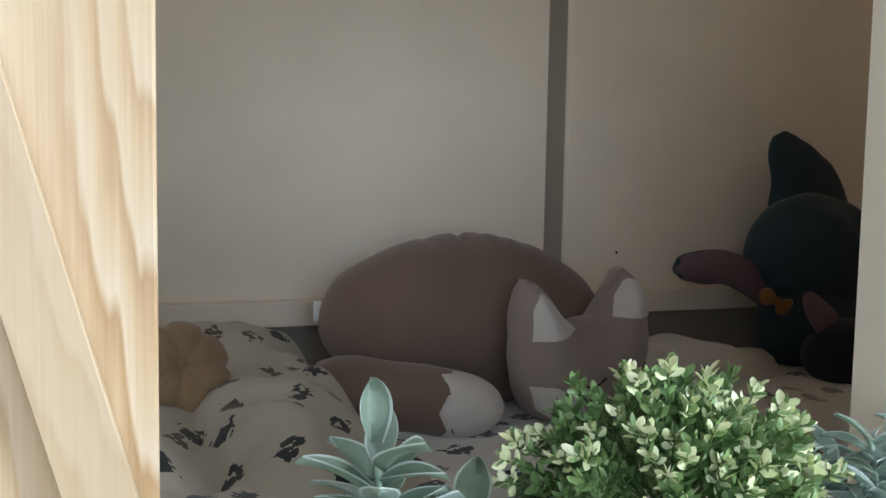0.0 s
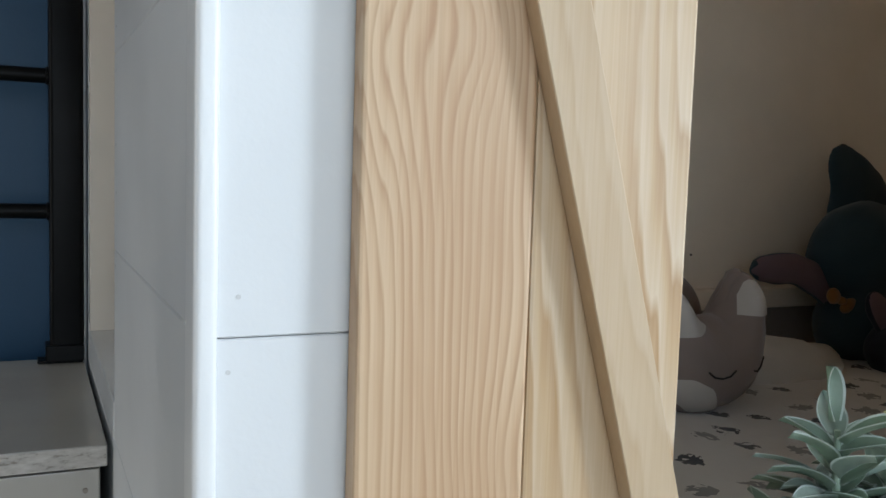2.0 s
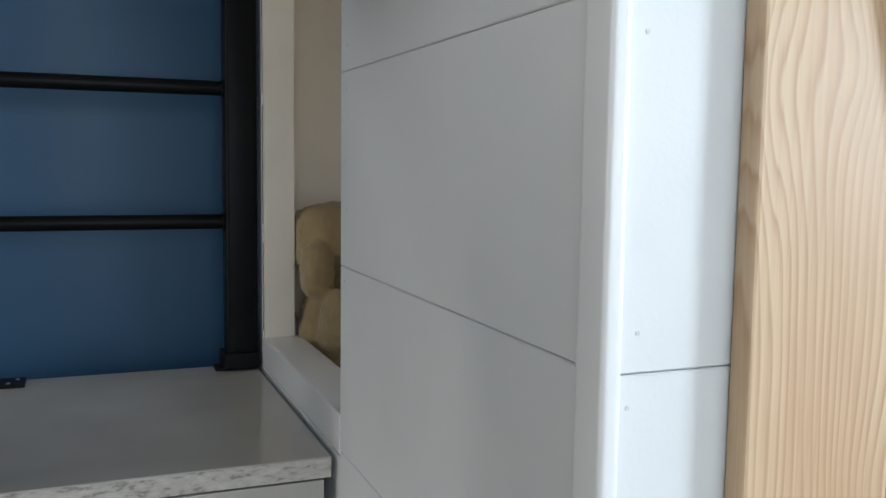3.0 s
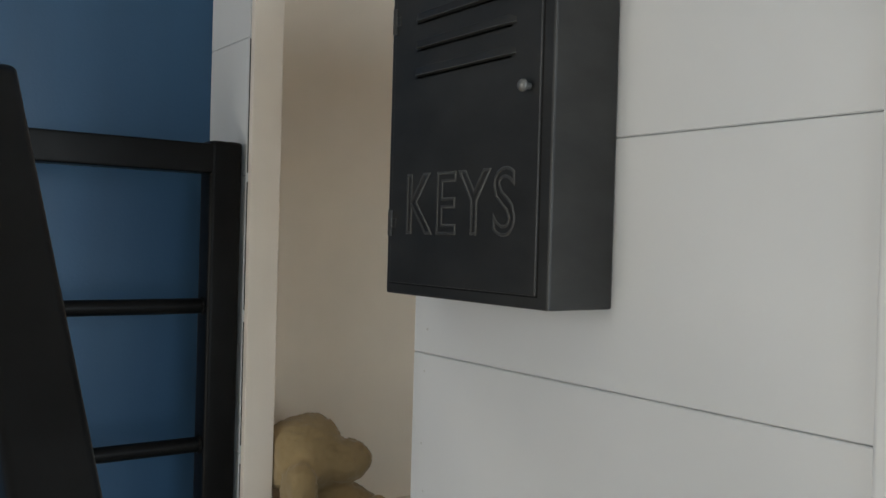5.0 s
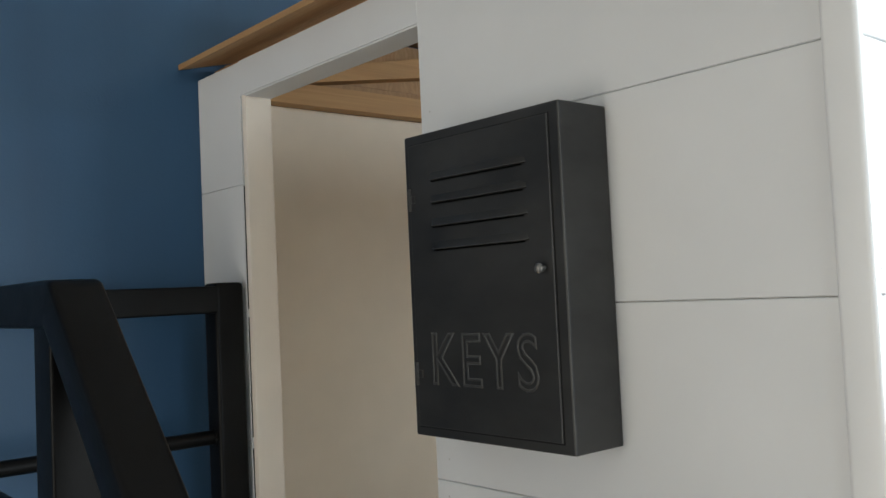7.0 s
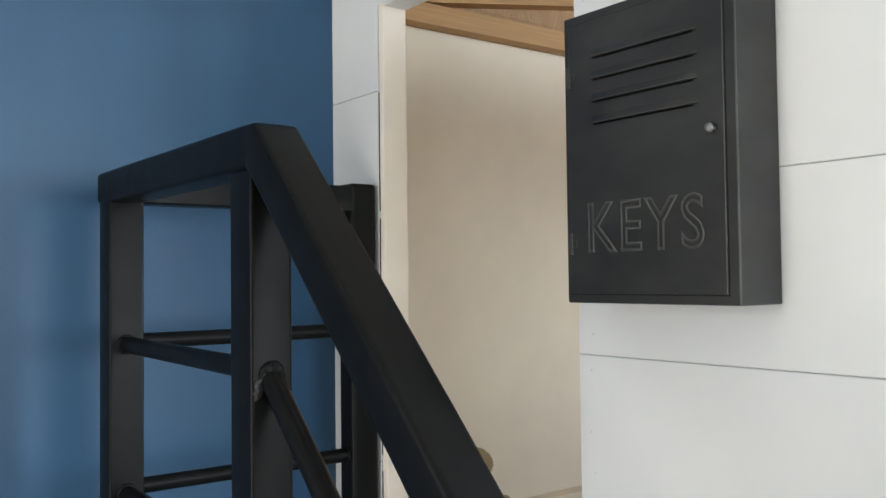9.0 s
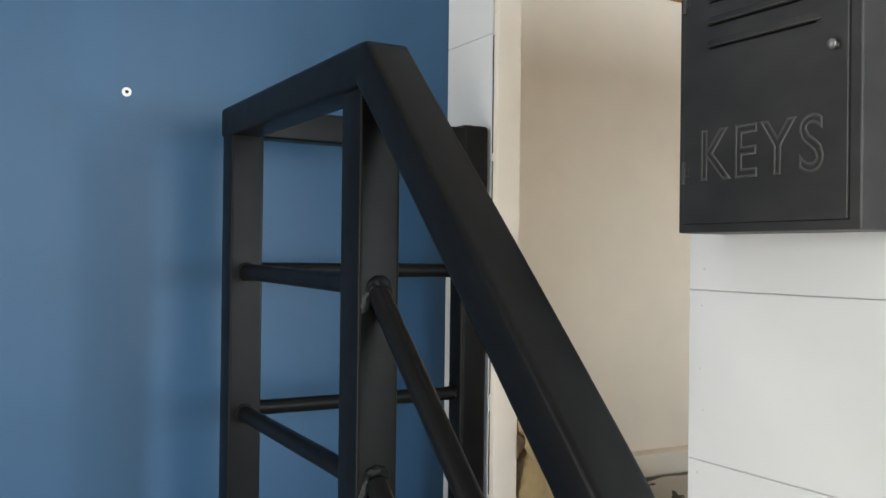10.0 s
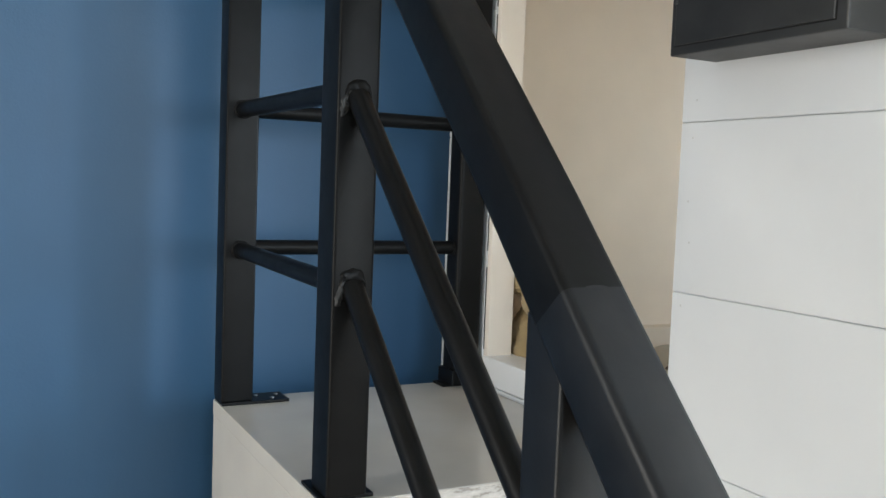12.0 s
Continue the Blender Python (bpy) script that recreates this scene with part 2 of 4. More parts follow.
SHEET = printed_cloth("printed_sheet", (0.72, 0.72, 0.72), ((0.02, 0.03, 0.05), (0.25, 0.26, 0.27), (0.05, 0.06, 0.08)), 11.0)
PILLOW = cloth("plain_pillow_cotton", (0.62, 0.61, 0.59))
FOX = cloth("dusty_brown_jersey", (0.165, 0.110, 0.084))
FOX_PALE = cloth("dusty_mauve_jersey", (0.265, 0.207, 0.185))
FOX_WHITE = cloth("off_white_jersey", (0.55, 0.51, 0.47))
THREAD = Mat("dark_thread", (0.02, 0.016, 0.015), 0.8).m
TAN = cloth("tan_velvet", (0.29, 0.20, 0.115), blotch=0.15)
BEAR = cloth("honey_plush", (0.30, 0.22, 0.11), weave=330.0, blotch=0.18, fuzz=0.25)
PLUSH = cloth("dark_blue_plush", (0.012, 0.033, 0.046), weave=420.0, fuzz=0.15)
PLUSH_DARK = cloth("navy_plush", (0.006, 0.010, 0.020), weave=420.0, fuzz=0.1)
PINK = cloth("dusty_pink_plush", (0.15, 0.10, 0.12), weave=420.0, fuzz=0.1)
AMBER = cloth("amber_ribbon", (0.22, 0.10, 0.02))


def black_metal(name, tone, gloss):
    m = Mat(name, tone, 0.42)
    m.b.inputs["Specular IOR Level"].default_value = gloss
    m.colour(m.ramp(m.noise(30, 5), [(0.35, tuple(c * 0.6 for c in tone)), (0.75, tone)]))
    m.roughness(m.noise(45, 4), 0.30, 0.46)
    m.bump(m.noise(120, 3), 0.12, 0.0008)
    return m.m


def tin():
    m = Mat("dark_grey_tin", (0.016, 0.016, 0.016), 0.42)
    m.b.inputs["Specular IOR Level"].default_value = 0.42
    geo, bev = m.node("ShaderNodeNewGeometry"), m.node("ShaderNodeBevel", Radius=0.0016)
    bev.samples = 4
    dot = m.node("ShaderNodeVectorMath")
    dot.operation = "DOT_PRODUCT"
    m.wire(geo.outputs["Normal"], dot.inputs[0])
    m.wire(bev.outputs[0], dot.inputs[1])
    worn = m.ramp(dot.outputs["Value"], [(0.80, (1, 1, 1)), (0.97, (0, 0, 0))])
    base = m.ramp(m.noise(9, 5, (1, 1, 2)), [(0.3, (0.0145, 0.0148, 0.015)), (0.72, (0.036, 0.036, 0.035))])
    m.colour(m.mix(m.maths("MULTIPLY", worn, 0.5), base, (0.17, 0.17, 0.165)))
    m.roughness(m.noise(16, 4), 0.36, 0.55)
    m.bump(m.noise(90, 3), 0.08, 0.0008)
    return m.m


def melamine():
    m = Mat("white_melamine", (0.5, 0.48, 0.44), 0.16)
    m.colour(m.ramp(m.noise(6, 4), [(0.3, (0.48, 0.46, 0.42)), (0.7, (0.54, 0.52, 0.475))]))
    m.roughness(m.noise(11, 4), 0.10, 0.26)
    return m.m


def chipboard():
    m = Mat("worn_chipboard_edge", (0.55, 0.5, 0.44), 0.75)
    n = m.noise(150, 3, (0.5, 0.5, 1.4))
    m.colour(m.ramp(n, [(0.34, (0.3, 0.27, 0.24)), (0.44, (0.5, 0.47, 0.43)), (0.7, (0.62, 0.59, 0.55))]))
    m.bump(n, 0.5, 0.0015)
    return m.m


BLACK, TIN, MELAMINE, CHIP = black_metal("black_painted_steel", (0.0055, 0.0058, 0.0062), 0.13), tin(), melamine(), chipboard()
# Lighter bluish copy of BLACK: reflected window light is put into its tone.
BLACK_SATIN_LIT = black_metal("black_satin_steel_lit", (0.009, 0.0105, 0.013), 0.26)
STEEL = Mat("dull_steel", (0.2, 0.2, 0.195), 0.5, 0.7).m
# Lighter copy of the tin: highlights on the raised letters put into colour.
GLINT_TIN = Mat("tin_letter_glint", (0.06, 0.06, 0.058), 0.4).m
SLIT = Mat("dark_gap", (0.004, 0.004, 0.004), 0.9).m
WELD = Mat("bare_weld", (0.03, 0.031, 0.032), 0.45, 0.5).m
SAGE = leaf_mat("sage_felt_leaf", (0.15, 0.23, 0.15), (0.42, 0.52, 0.43))
SAGE_BLUE = leaf_mat("frosted_leaf", (0.25, 0.33, 0.28), (0.52, 0.62, 0.56))
FROST = leaf_mat("frosted_rim", (0.58, 0.66, 0.62), (0.78, 0.85, 0.82))
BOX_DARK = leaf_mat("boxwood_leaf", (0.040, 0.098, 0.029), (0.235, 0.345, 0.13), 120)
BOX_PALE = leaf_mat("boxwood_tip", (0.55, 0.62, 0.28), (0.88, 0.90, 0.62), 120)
STEM = Mat("green_stem", (0.07, 0.14, 0.03), 0.6).m


# ---------------------------------------------------------------- mesh helpers
ORIGIN = {}


def bm_box(x0, x1, y0, y1, z0, z1, bevel=0.0, segments=2, bm=None):
    own = bmesh.new()
    bmesh.ops.create_cube(own, size=1)
    for v in own.verts:
        v.co = ((x0 + x1) / 2 + v.co.x * (x1 - x0), (y0 + y1) / 2 + v.co.y * (y1 - y0), (z0 + z1) / 2 + v.co.z * (z1 - z0))
    if bevel:
        bmesh.ops.bevel(own, geom=own.edges[:], offset=bevel, segments=segments, profile=0.6, affect="EDGES")
    return join(bm, own)


def join(bm, own):
    if bm is None:
        return own
    me = bpy.data.meshes.new("joined")
    own.to_mesh(me)
    own.free()
    bm.from_mesh(me)
    bpy.data.meshes.remove(me)
    return bm


def moved(bm, m):
    bmesh.ops.transform(bm, matrix=m, verts=bm.verts[:])
    return bm


def along(a, b):
    """The frame at a whose z runs to b."""
    a, b = Vector(a), Vector(b)
    return Matrix.Translation(a) @ (b - a).to_track_quat("Z", "Y").to_matrix().to_4x4(), (b - a).length


def bm_rod(a, b, r, sides=16, bm=None, r2=None):
    m, length = along(a, b)
    own = bmesh.new()
    bmesh.ops.create_cone(own, cap_ends=True, segments=sides, radius1=r, radius2=r if r2 is None else r2, depth=length)
    moved(own, m @ Matrix.Translation((0, 0, length / 2)))
    return join(bm, own)


def bm_ball(c, r, turn=None, u=28, v=18, bm=None):
    own = bmesh.new()
    bmesh.ops.create_uvsphere(own, u_segments=u, v_segments=v, radius=1)
    t = Euler([radians(a) for a in turn]).to_matrix().to_4x4() if turn else Matrix()
    moved(own, Matrix.Translation(c) @ t @ Matrix.Diagonal((*((r, r, r) if isinstance(r, float) else r), 1)))
    return join(bm, own)


def bm_tube(points, radii, sides=14, bm=None):
    """A round tube with closed ends through points."""
    own = bmesh.new()
    rings = []
    pts = [Vector(p) for p in points]
    for i, p in enumerate(pts):
        way = (pts[min(i + 1, len(pts) - 1)] - pts[max(i - 1, 0)]).normalized()
        q = way.to_track_quat("Z", "Y")
        r = radii[i] if hasattr(radii, "__len__") else radii
        rings.append([own.verts.new(p + q @ Vector((r * math.cos(k * math.tau / sides), r * math.sin(k * math.tau / sides), 0))) for k in range(sides)])
    for a, b in zip(rings, rings[1:]):
        for k in range(sides):
            own.faces.new((a[k], a[(k + 1) % sides], b[(k + 1) % sides], b[k]))
    own.faces.new(rings[0][::-1])
    own.faces.new(rings[-1])
    return join(bm, own)


def rumpled(bm, amount, scale, seed=0.0):
    """Push the vertices in and out by a soft noise."""
    bm.normal_update()
    push = [(v, v.normal * amount * noise.noise(v.co * scale + Vector((seed, seed * 2, 0)))) for v in bm.verts]
    for v, d in push:
        v.co += d
    return bm


def one_skin(bm, size):
    """Overlapping lumps turned into one softly blended closed skin."""
    me = bpy.data.meshes.new("lumps")
    bm.to_mesh(me)
    bm.free()
    ob = new("lumps", me)
    mod = ob.modifiers.new("skin", "REMESH")
    mod.mode, mod.voxel_size = "VOXEL", size
    mod = ob.modifiers.new("soft", "SMOOTH")
    mod.iterations, mod.factor = 4, 0.6
    bpy.context.view_layer.update()
    out = bmesh.new()
    out.from_mesh(bpy.data.meshes.new_from_object(ob.evaluated_get(bpy.context.evaluated_depsgraph_get())))
    bpy.data.objects.remove(ob)
    return out


def empty(name, base, label, category, group="", kind=""):
    ob = new(name)
    ob.location = base
    ob.empty_display_size = 0.05
    ORIGIN[ob] = Vector(base)
    return tagged(ob, label, category, group, kind)


def part(name, bm, material, parent=None, label="", smooth=None):
    """Link a mesh, given in world places, as one object, under a thing or a part."""
    me = bpy.data.meshes.new(name)
    bmesh.ops.recalc_face_normals(bm, faces=bm.faces[:])
    bm.to_mesh(me)
    bm.free()
    for mat in material if isinstance(material, (list, tuple)) else [material]:
        me.materials.append(mat)
    if smooth is not None:
        me.shade_smooth()
        if smooth < 180:
            me.set_sharp_from_angle(angle=radians(smooth))
    ob = new(name, me)
    if parent is not None:
        ob.parent = parent
        ob.location = -ORIGIN.get(parent, Vector())
    return tagged(ob, label)


def structure(name, bm, material, label, category="", smooth=None):
    return tagged(part(name, bm, material, None, "", smooth), label, category or name.split("_")[0], "", "structure")


# ---------------------------------------------------------------- room
BACK, EAST, ROOF = 1.105, 2.0, 1.795
XW, XE, YS, TOP = -2.4, 4.3, -2.2, 2.6

structure("floor", bm_box(XW, XE, YS, 1.25, -0.1, 0.0), FLOORWOOD, "brown wooden room floor")
structure("ceiling", bm_box(XW, XE, YS, 1.25, TOP, TOP + 0.1), ROOM, "plain white room ceiling")
structure("wall_north", bm_box(XW, XE, BACK, BACK + 0.12, 0, TOP), BLUE, "matt blue painted wall behind the play house", "wall")


def pierced(name, axis, a, b, lo, hi, openings, sill=0.85):
    """A room wall with window openings through it, along x or y."""
    bm = bmesh.new()
    at = a
    for o0, o1 in (*openings, (b, b)):
        for s0, s1, z0, z1 in ((at, o0, 0, TOP), (o0, o1, 0, sill), (o0, o1, 2.25, TOP)):
            if s1 - s0 > 0.001:
                bm_box(s0, s1, lo, hi, z0, z1, bm=bm) if axis == "x" else bm_box(lo, hi, s0, s1, z0, z1, bm=bm)
        at = o1
    return structure(name, bm, ROOM, "plain plastered room wall with window openings", "wall")


pierced("wall_south", "x", XW, XE, YS - 0.12, YS, ((-1.0, 1.1), (2.75, 3.95)), 0.5)
pierced("wall_west", "y", YS, 1.25, XW - 0.1, XW, ((-0.05, 0.75),), 0.15)
structure("wall_east", bm_box(XE, XE + 0.1, YS, 1.25, 0, TOP), ROOM, "plain plastered room wall", "wall")


# ---------------------------------------------------------------- play house walls
def board(name, axis, a, b, z0, z1, front, thick, parent, groove=0.0013):
    """A lying board with chamfered long edges: along 'x' it faces -y, along 'y' it faces -x."""
    bm = bmesh.new()
    prof = [(thick, z0 + 0.0003), (groove, z0 + 0.0003), (0, z0 + groove), (0, z1 - groove), (groove, z1 - 0.0003), (thick, z1 - 0.0003)]
    ends = []
    for s in (a, b):
        ends.append([bm.verts.new((s, front + d, z) if axis == "x" else (front + d, s, z)) for d, z in prof])
    n = len(prof)
    for k in range(n):
        bm.faces.new((ends[0][k], ends[0][(k + 1) % n], ends[1][(k + 1) % n], ends[1][k]))
    bm.faces.new(ends[0])
    bm.faces.new(ends[1][::-1])
    return part(name, bm, WHITE, parent)


LEVELS = [0.0, 0.2, 0.4, 0.6, 0.8, 1.0, 1.2, 1.4, 1.6, ROOF]
WIN0, WIN1, SILL, HEAD = 0.295, 0.838, 0.84, 1.46
DOOR0, DOOR1, DSILL, DHEAD = 0.515, 0.945, 0.84, 1.74

# front wall: frame behind the boards, window opening through it
core = bmesh.new()
for x0, x1, z0, z1 in ((0.010, WIN0, 0, ROOF), (WIN1, EAST, 0, ROOF), (WIN0, WIN1, 0, SILL), (WIN0, WIN1, HEAD, ROOF)):
    bm_box(x0, x1, 0.0105, 0.045, z0, z1, bm=core)
wall_front = structure("wall_front", core, CREAM, "white boarded play house front wall with a window opening", "wall")
for z0, z1 in zip(LEVELS, LEVELS[1:]):
    for x0, x1 in ((0.007, WIN0), (WIN1, EAST)):
        board("board", "x", x0, x1, z0, z1, 0.0, 0.0102, wall_front)
    for lo, hi in ((z0, min(z1, SILL)), (max(z0, HEAD), z1)):
        if hi - lo > 0.01:
            board("board", "x", WIN0, WIN1, lo, hi, 0.0, 0.0102, wall_front)

# side wall with the doorway
core = bmesh.new()
for y0, y1, z0, z1 in ((0.046, DOOR0, 0, ROOF), (DOOR1 + 0.014, BACK, 0, ROOF), (DOOR0, DOOR1 + 0.014, 0, 0.79), (DOOR0, DOOR1 + 0.014, DHEAD, ROOF)):
    bm_box(0.0105, 0.045, y0, y1, z0, z1, bm=core)
wall_side = structure("wall_side", core, CREAM, "white boarded play house side wall with an open doorway", "wall")
for z0, z1 in zip(LEVELS, LEVELS[1:]):
    hi = min(z1, ROOF)
    board("board", "y", 0.024, DOOR0, z0, hi, 0.0, 0.0102, wall_side)
    board("board", "y", DOOR1 + 0.0145, BACK - 0.001, z0, hi, 0.0, 0.0102, wall_side)
    if z1 <= 0.8:
        board("board", "y", DOOR0, DOOR1 + 0.0145, z0, hi - (0.006 if z1 == 0.8 else 0), 0.0, 0.0102, wall_side)
part("lintel", bm_box(-0.0005, 0.0095, DOOR0, DOOR1 + 0.0145, DHEAD, ROOF), WHITE, wall_side)

jamb = structure("door_frame", bm_box(0.0015, 0.047, DOOR1, DOOR1 + 0.012, DSILL, DHEAD + 0.001, 0.0012), JAMB, "ivory painted jamb lining the doorway", "door frame")
part("jamb", bm_box(0.0015, 0.047, DOOR0 - 0.0005, DOOR0 + 0.0015, DSILL, DHEAD), JAMB, jamb)
part("head", bm_box(0.0015, 0.047, DOOR0, DOOR1, DHEAD - 0.0025, DHEAD - 0.0002), WHITE, jamb)
for z0, z1 in ((0.85, 0.985), (1.012, 1.19), (1.207, 1.392), (1.405, 1.598)):
    part("gap", bm_box(0.0012, 0.0034, DOOR1 + 0.0121, DOOR1 + 0.0146, z0, z1), SLIT, jamb, "dark gap beside the jamb")
structure("door_sill", bm_box(-0.0008, 0.058, DOOR0 + 0.0004, DOOR1 + 0.0125, 0.795, DSILL, 0.003, 3), WHITE_TRIM, "rounded white wooden door sill with scuffed edge", "sill")

# corner trim, rounded
structure("corner_trim", bm_box(-0.005, 0.0075, -0.005, 0.0245, 0, ROOF, 0.0045, 4), WHITE_TRIM, "rounded glossy white corner trim", "trim", 60)

# end wall of the play house and its inner lining
structure("wall_end", bm_box(EAST, EAST + 0.045, 0.0, BACK, 0, ROOF), CREAM, "plain cream end wall inside the play house", "wall")
def sloped(x0, x1, y0, y1, z0, top0, top1):
    """An upright panel whose top edge slopes along x."""
    bm = bm_box(x0, x1, y0, y1, z0, 3.0)
    for v in bm.verts:
        if v.co.z > 2.9:
            v.co.z = top0 if v.co.x < (x0 + x1) / 2 else top1
    return bm


lining = structure("wall_lining", bm_box(0.046, 1.078, 1.09, BACK - 0.001, 0.0, 1.7625), CREAM, "cream painted back wall panels inside the play house", "wall")
part("panel", bm_box(1.124, EAST, 1.088, BACK - 0.001, 0.0, 1.69, 0.003), CREAM, lining)
# Backing coloured dark so the groove between the panels reads as shaded.
part("recess", bm_box(1.0785, 1.1235, 1.1, BACK - 0.0005, 0.0, 1.70), TAUPE, lining, "strip with the recess shade put into its dark taupe")
# Added dark strip in place of the shade below the ledge.
part("panel", bm_box(0.046, EAST - 0.001, 1.0855, 1.0872, 0.55, 0.807), TAUPE, lining, "thin strip with the under-ledge shade put into its dark taupe")
structure("wall_ledge", bm_box(0.046, EAST - 0.001, 1.052, 1.0875, 0.808, 0.853, 0.003), CREAM, "cream horizontal ledge rail along the back wall", "ledge")

# roof planks, running with the side wall, and the beam on the back wall
roof = empty("roof", (0.0, 0.0, ROOF), "unpainted pine plank roof overhanging the side wall", "roof", "", "structure")
x = -0.036
edge_z = 1.807
k = 0
while x < EAST:
    w = 0.118 + 0.01 * math.sin(k * 2.3)
    rise = min(edge_z + 0.25 * (x + 0.036), 1.92)
    rise1 = min(edge_z + 0.25 * (x + w + 0.036), 1.92)
    bm = bm_box(x, x + w - 0.002, -0.06, BACK - 0.004, rise, rise + 0.0095, 0.001)
    for v in bm.verts:
        v.co.z += (rise1 - rise) * (v.co.x - x) / w
    part("plank", bm, ROOF_PINE, roof)
    x += w
    k += 1
part("batten", bm_box(0.030, 0.048, 0.03, BACK - 0.004, ROOF + 0.001, ROOF + 0.018), ROOF_PINE, roof)
structure("gable_board", bm_box(0.05, EAST, 1.0925, BACK - 0.002, 1.803, 1.82), ROOF_PINE, "raw pine boarding above the back wall", "boarding")
gable = sloped(0.05, 0.42, 1.0925, BACK - 0.002, 1.8205, 1.826, 1.915)
structure("gable_board", gable, ROOF_PINE, "raw pine boarding above the back wall", "boarding")
structure("gable_board", bm_box(0.42, EAST, 1.0925, BACK - 0.002, 1.8205, 1.915), ROOF_PINE, "raw pine boarding above the back wall", "boarding")
structure("roof_beam", bm_box(0.046, EAST - 0.001, 1.058, 1.0915, 1.763, 1.802, 0.0015), BEAM_PINE, "raw pine beam along the top of the back wall", "beam")
rafter = bm_box(0.05, 1.0, 1.0545, 1.0915, 0.0, 1.0, 0.0)
for v in rafter.verts:
    v.co.z = max(1.8025, 1.8225 + 0.206 * (v.co.x - 0.172)) if v.co.z > 0.5 else 1.8025
bmesh.ops.bisect_plane(rafter, geom=rafter.verts[:] + rafter.edges[:] + rafter.faces[:], plane_co=(0.181, 0, 0), plane_no=(1, 0, 0))
for v in rafter.verts:
    if v.co.x > 0.5 and abs(v.co.z - 1.8025) < 0.001:
        v.co.z = 1.8025 + 0.155 * (v.co.x - 0.181)
structure("rafter", rafter, BEAM_PINE, "raw pine rafter sloping up over the beam", "beam")


# small nail heads in the boards
def nail(wall, place, axis):
    d = Vector((-0.0004, 0, 0)) if axis == "y" else Vector((0, -0.0004, 0))
    part("nail", bm_rod(Vector(place) - d, Vector(place) + d, 0.0014, 8), TAUPE_NAIL, wall)


TAUPE_NAIL = paint("nail_filler", (0.62, 0.62, 0.62), 0.6)
for y in (0.496,):
    for z in (0.985, 1.06, 1.108, 1.182, 1.225, 1.375, 1.425, 1.575, 1.63):
        nail(wall_side, (0, y + 0.004 * math.sin(z * 40), z), "y")
for z in (0.982, 1.022, 1.178, 1.22, 1.38, 1.42):
    nail(wall_front, (0.0165 + 0.003 * math.sin(z * 50), 0, z), "x")


part("nail", bm_rod((1.243, 1.0875, 0.928), (1.243, 1.0862, 0.928), 0.0025, 8), SLIT, lining)


# ---------------------------------------------------------------- shutter
shutter = empty("shutter", (0.185, -0.011, SILL), "open planed pine shutter of two planks with a diagonal brace", "shutter")
part("plank", bm_box(0.079, 0.1848, -0.017, -0.0008, SILL, HEAD, 0.0022), PINE, shutter)
part("plank", bm_box(0.1852, 0.298, -0.017, -0.0008, SILL, HEAD, 0.0022), PINE_PALE, shutter)
brace = bm_box(-0.0182, 0.0182, -0.031, -0.0172, SILL + 0.004, HEAD - 0.12, 0.0007, 1)
for v in brace.verts:
    v.co.x += 0.234 - 0.2745 * (v.co.z - 1.035)
part("brace", brace, PINE_BRACE, shutter, "pale diagonal pine batten")


# ---------------------------------------------------------------- key cabinet
KY0, KY1, KZ0, KZ1, KF = 0.2388, 0.465, 1.265, 1.5875, -0.068
keybox = empty("key_cabinet", (0, 0.351, KZ0), "dark grey tin key cabinet hung on the white boards", "key cabinet")
body = bm_box(KF, -0.0006, KY0, KY1, KZ0, KZ1, 0.0022, 2)
shell = part("body", body, TIN, keybox)
DY0, DY1, DZ0, DZ1 = 0.2525, 0.4575, 1.2755, 1.577
part("seam", bm_box(KF - 0.0003, KF + 0.001, DY0 - 0.0016, DY1 + 0.0008, DZ0 - 0.0014, DZ1 + 0.0008), SLIT, shell)
door = part("door", bm_box(KF - 0.0016, KF + 0.0022, DY0, DY1, DZ0, DZ1, 0.0011, 2), TIN, keybox)
DF = KF - 0.0014
for z in (1.535, 1.511, 1.4865, 1.462):
    bm = bmesh.new()
    y0, y1, top = 0.281, 0.424, 0.0095
    rows = []
    for s, d in ((y0, 0.0), (y0 + 0.011, 1.0), (y1 - 0.011, 1.0), (y1, 0.0)):
        rows.append([bm.verts.new(p) for p in ((DF + 0.0004, s, z), (DF + 0.0002 - 0.0052 * d, s, z + 0.0005 + 0.001 * (1 - d)), (DF - 0.0030 * d + 0.0002, s, z + top * 0.55), (DF + 0.0004, s, z + top))])
    for a, b in zip(rows, rows[1:]):
        for q in range(4):
            bm.faces.new((a[q], a[(q + 1) % 4], b[(q + 1) % 4], b[q]))
    louvre = part("louvre", bm, TIN, door, smooth=40)
    part("slit", bm_box(DF - 0.0002, DF + 0.0012, y0 + 0.006, y1 - 0.003, z - 0.0017, z - 0.0001), SLIT, louvre)
knob = bm_rod((DF + 0.001, 0.2645, 1.435), (DF - 0.006, 0.2645, 1.435), 0.0026)
bm_ball((DF - 0.0075, 0.2645, 1.435), (0.0036, 0.0050, 0.0050), None, 16, 10, knob)
part("knob", knob, STEEL, door, "small round dull steel knob", 60)
for z in (1.518, 1.331):
    hinge = bm_rod((DF - 0.001, 0.4562, z - 0.012), (DF - 0.001, 0.4562, z + 0.012), 0.0026, 12)
    bm_box(DF - 0.0012, DF + 0.0008, 0.4475, 0.457, z - 0.004, z + 0.004, bm=hinge)
    part("hinge", hinge, TIN, door)
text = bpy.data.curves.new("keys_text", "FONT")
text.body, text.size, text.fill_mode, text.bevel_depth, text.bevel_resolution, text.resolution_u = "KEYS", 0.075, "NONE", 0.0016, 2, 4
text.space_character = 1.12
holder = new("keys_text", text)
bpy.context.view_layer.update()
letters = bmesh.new()
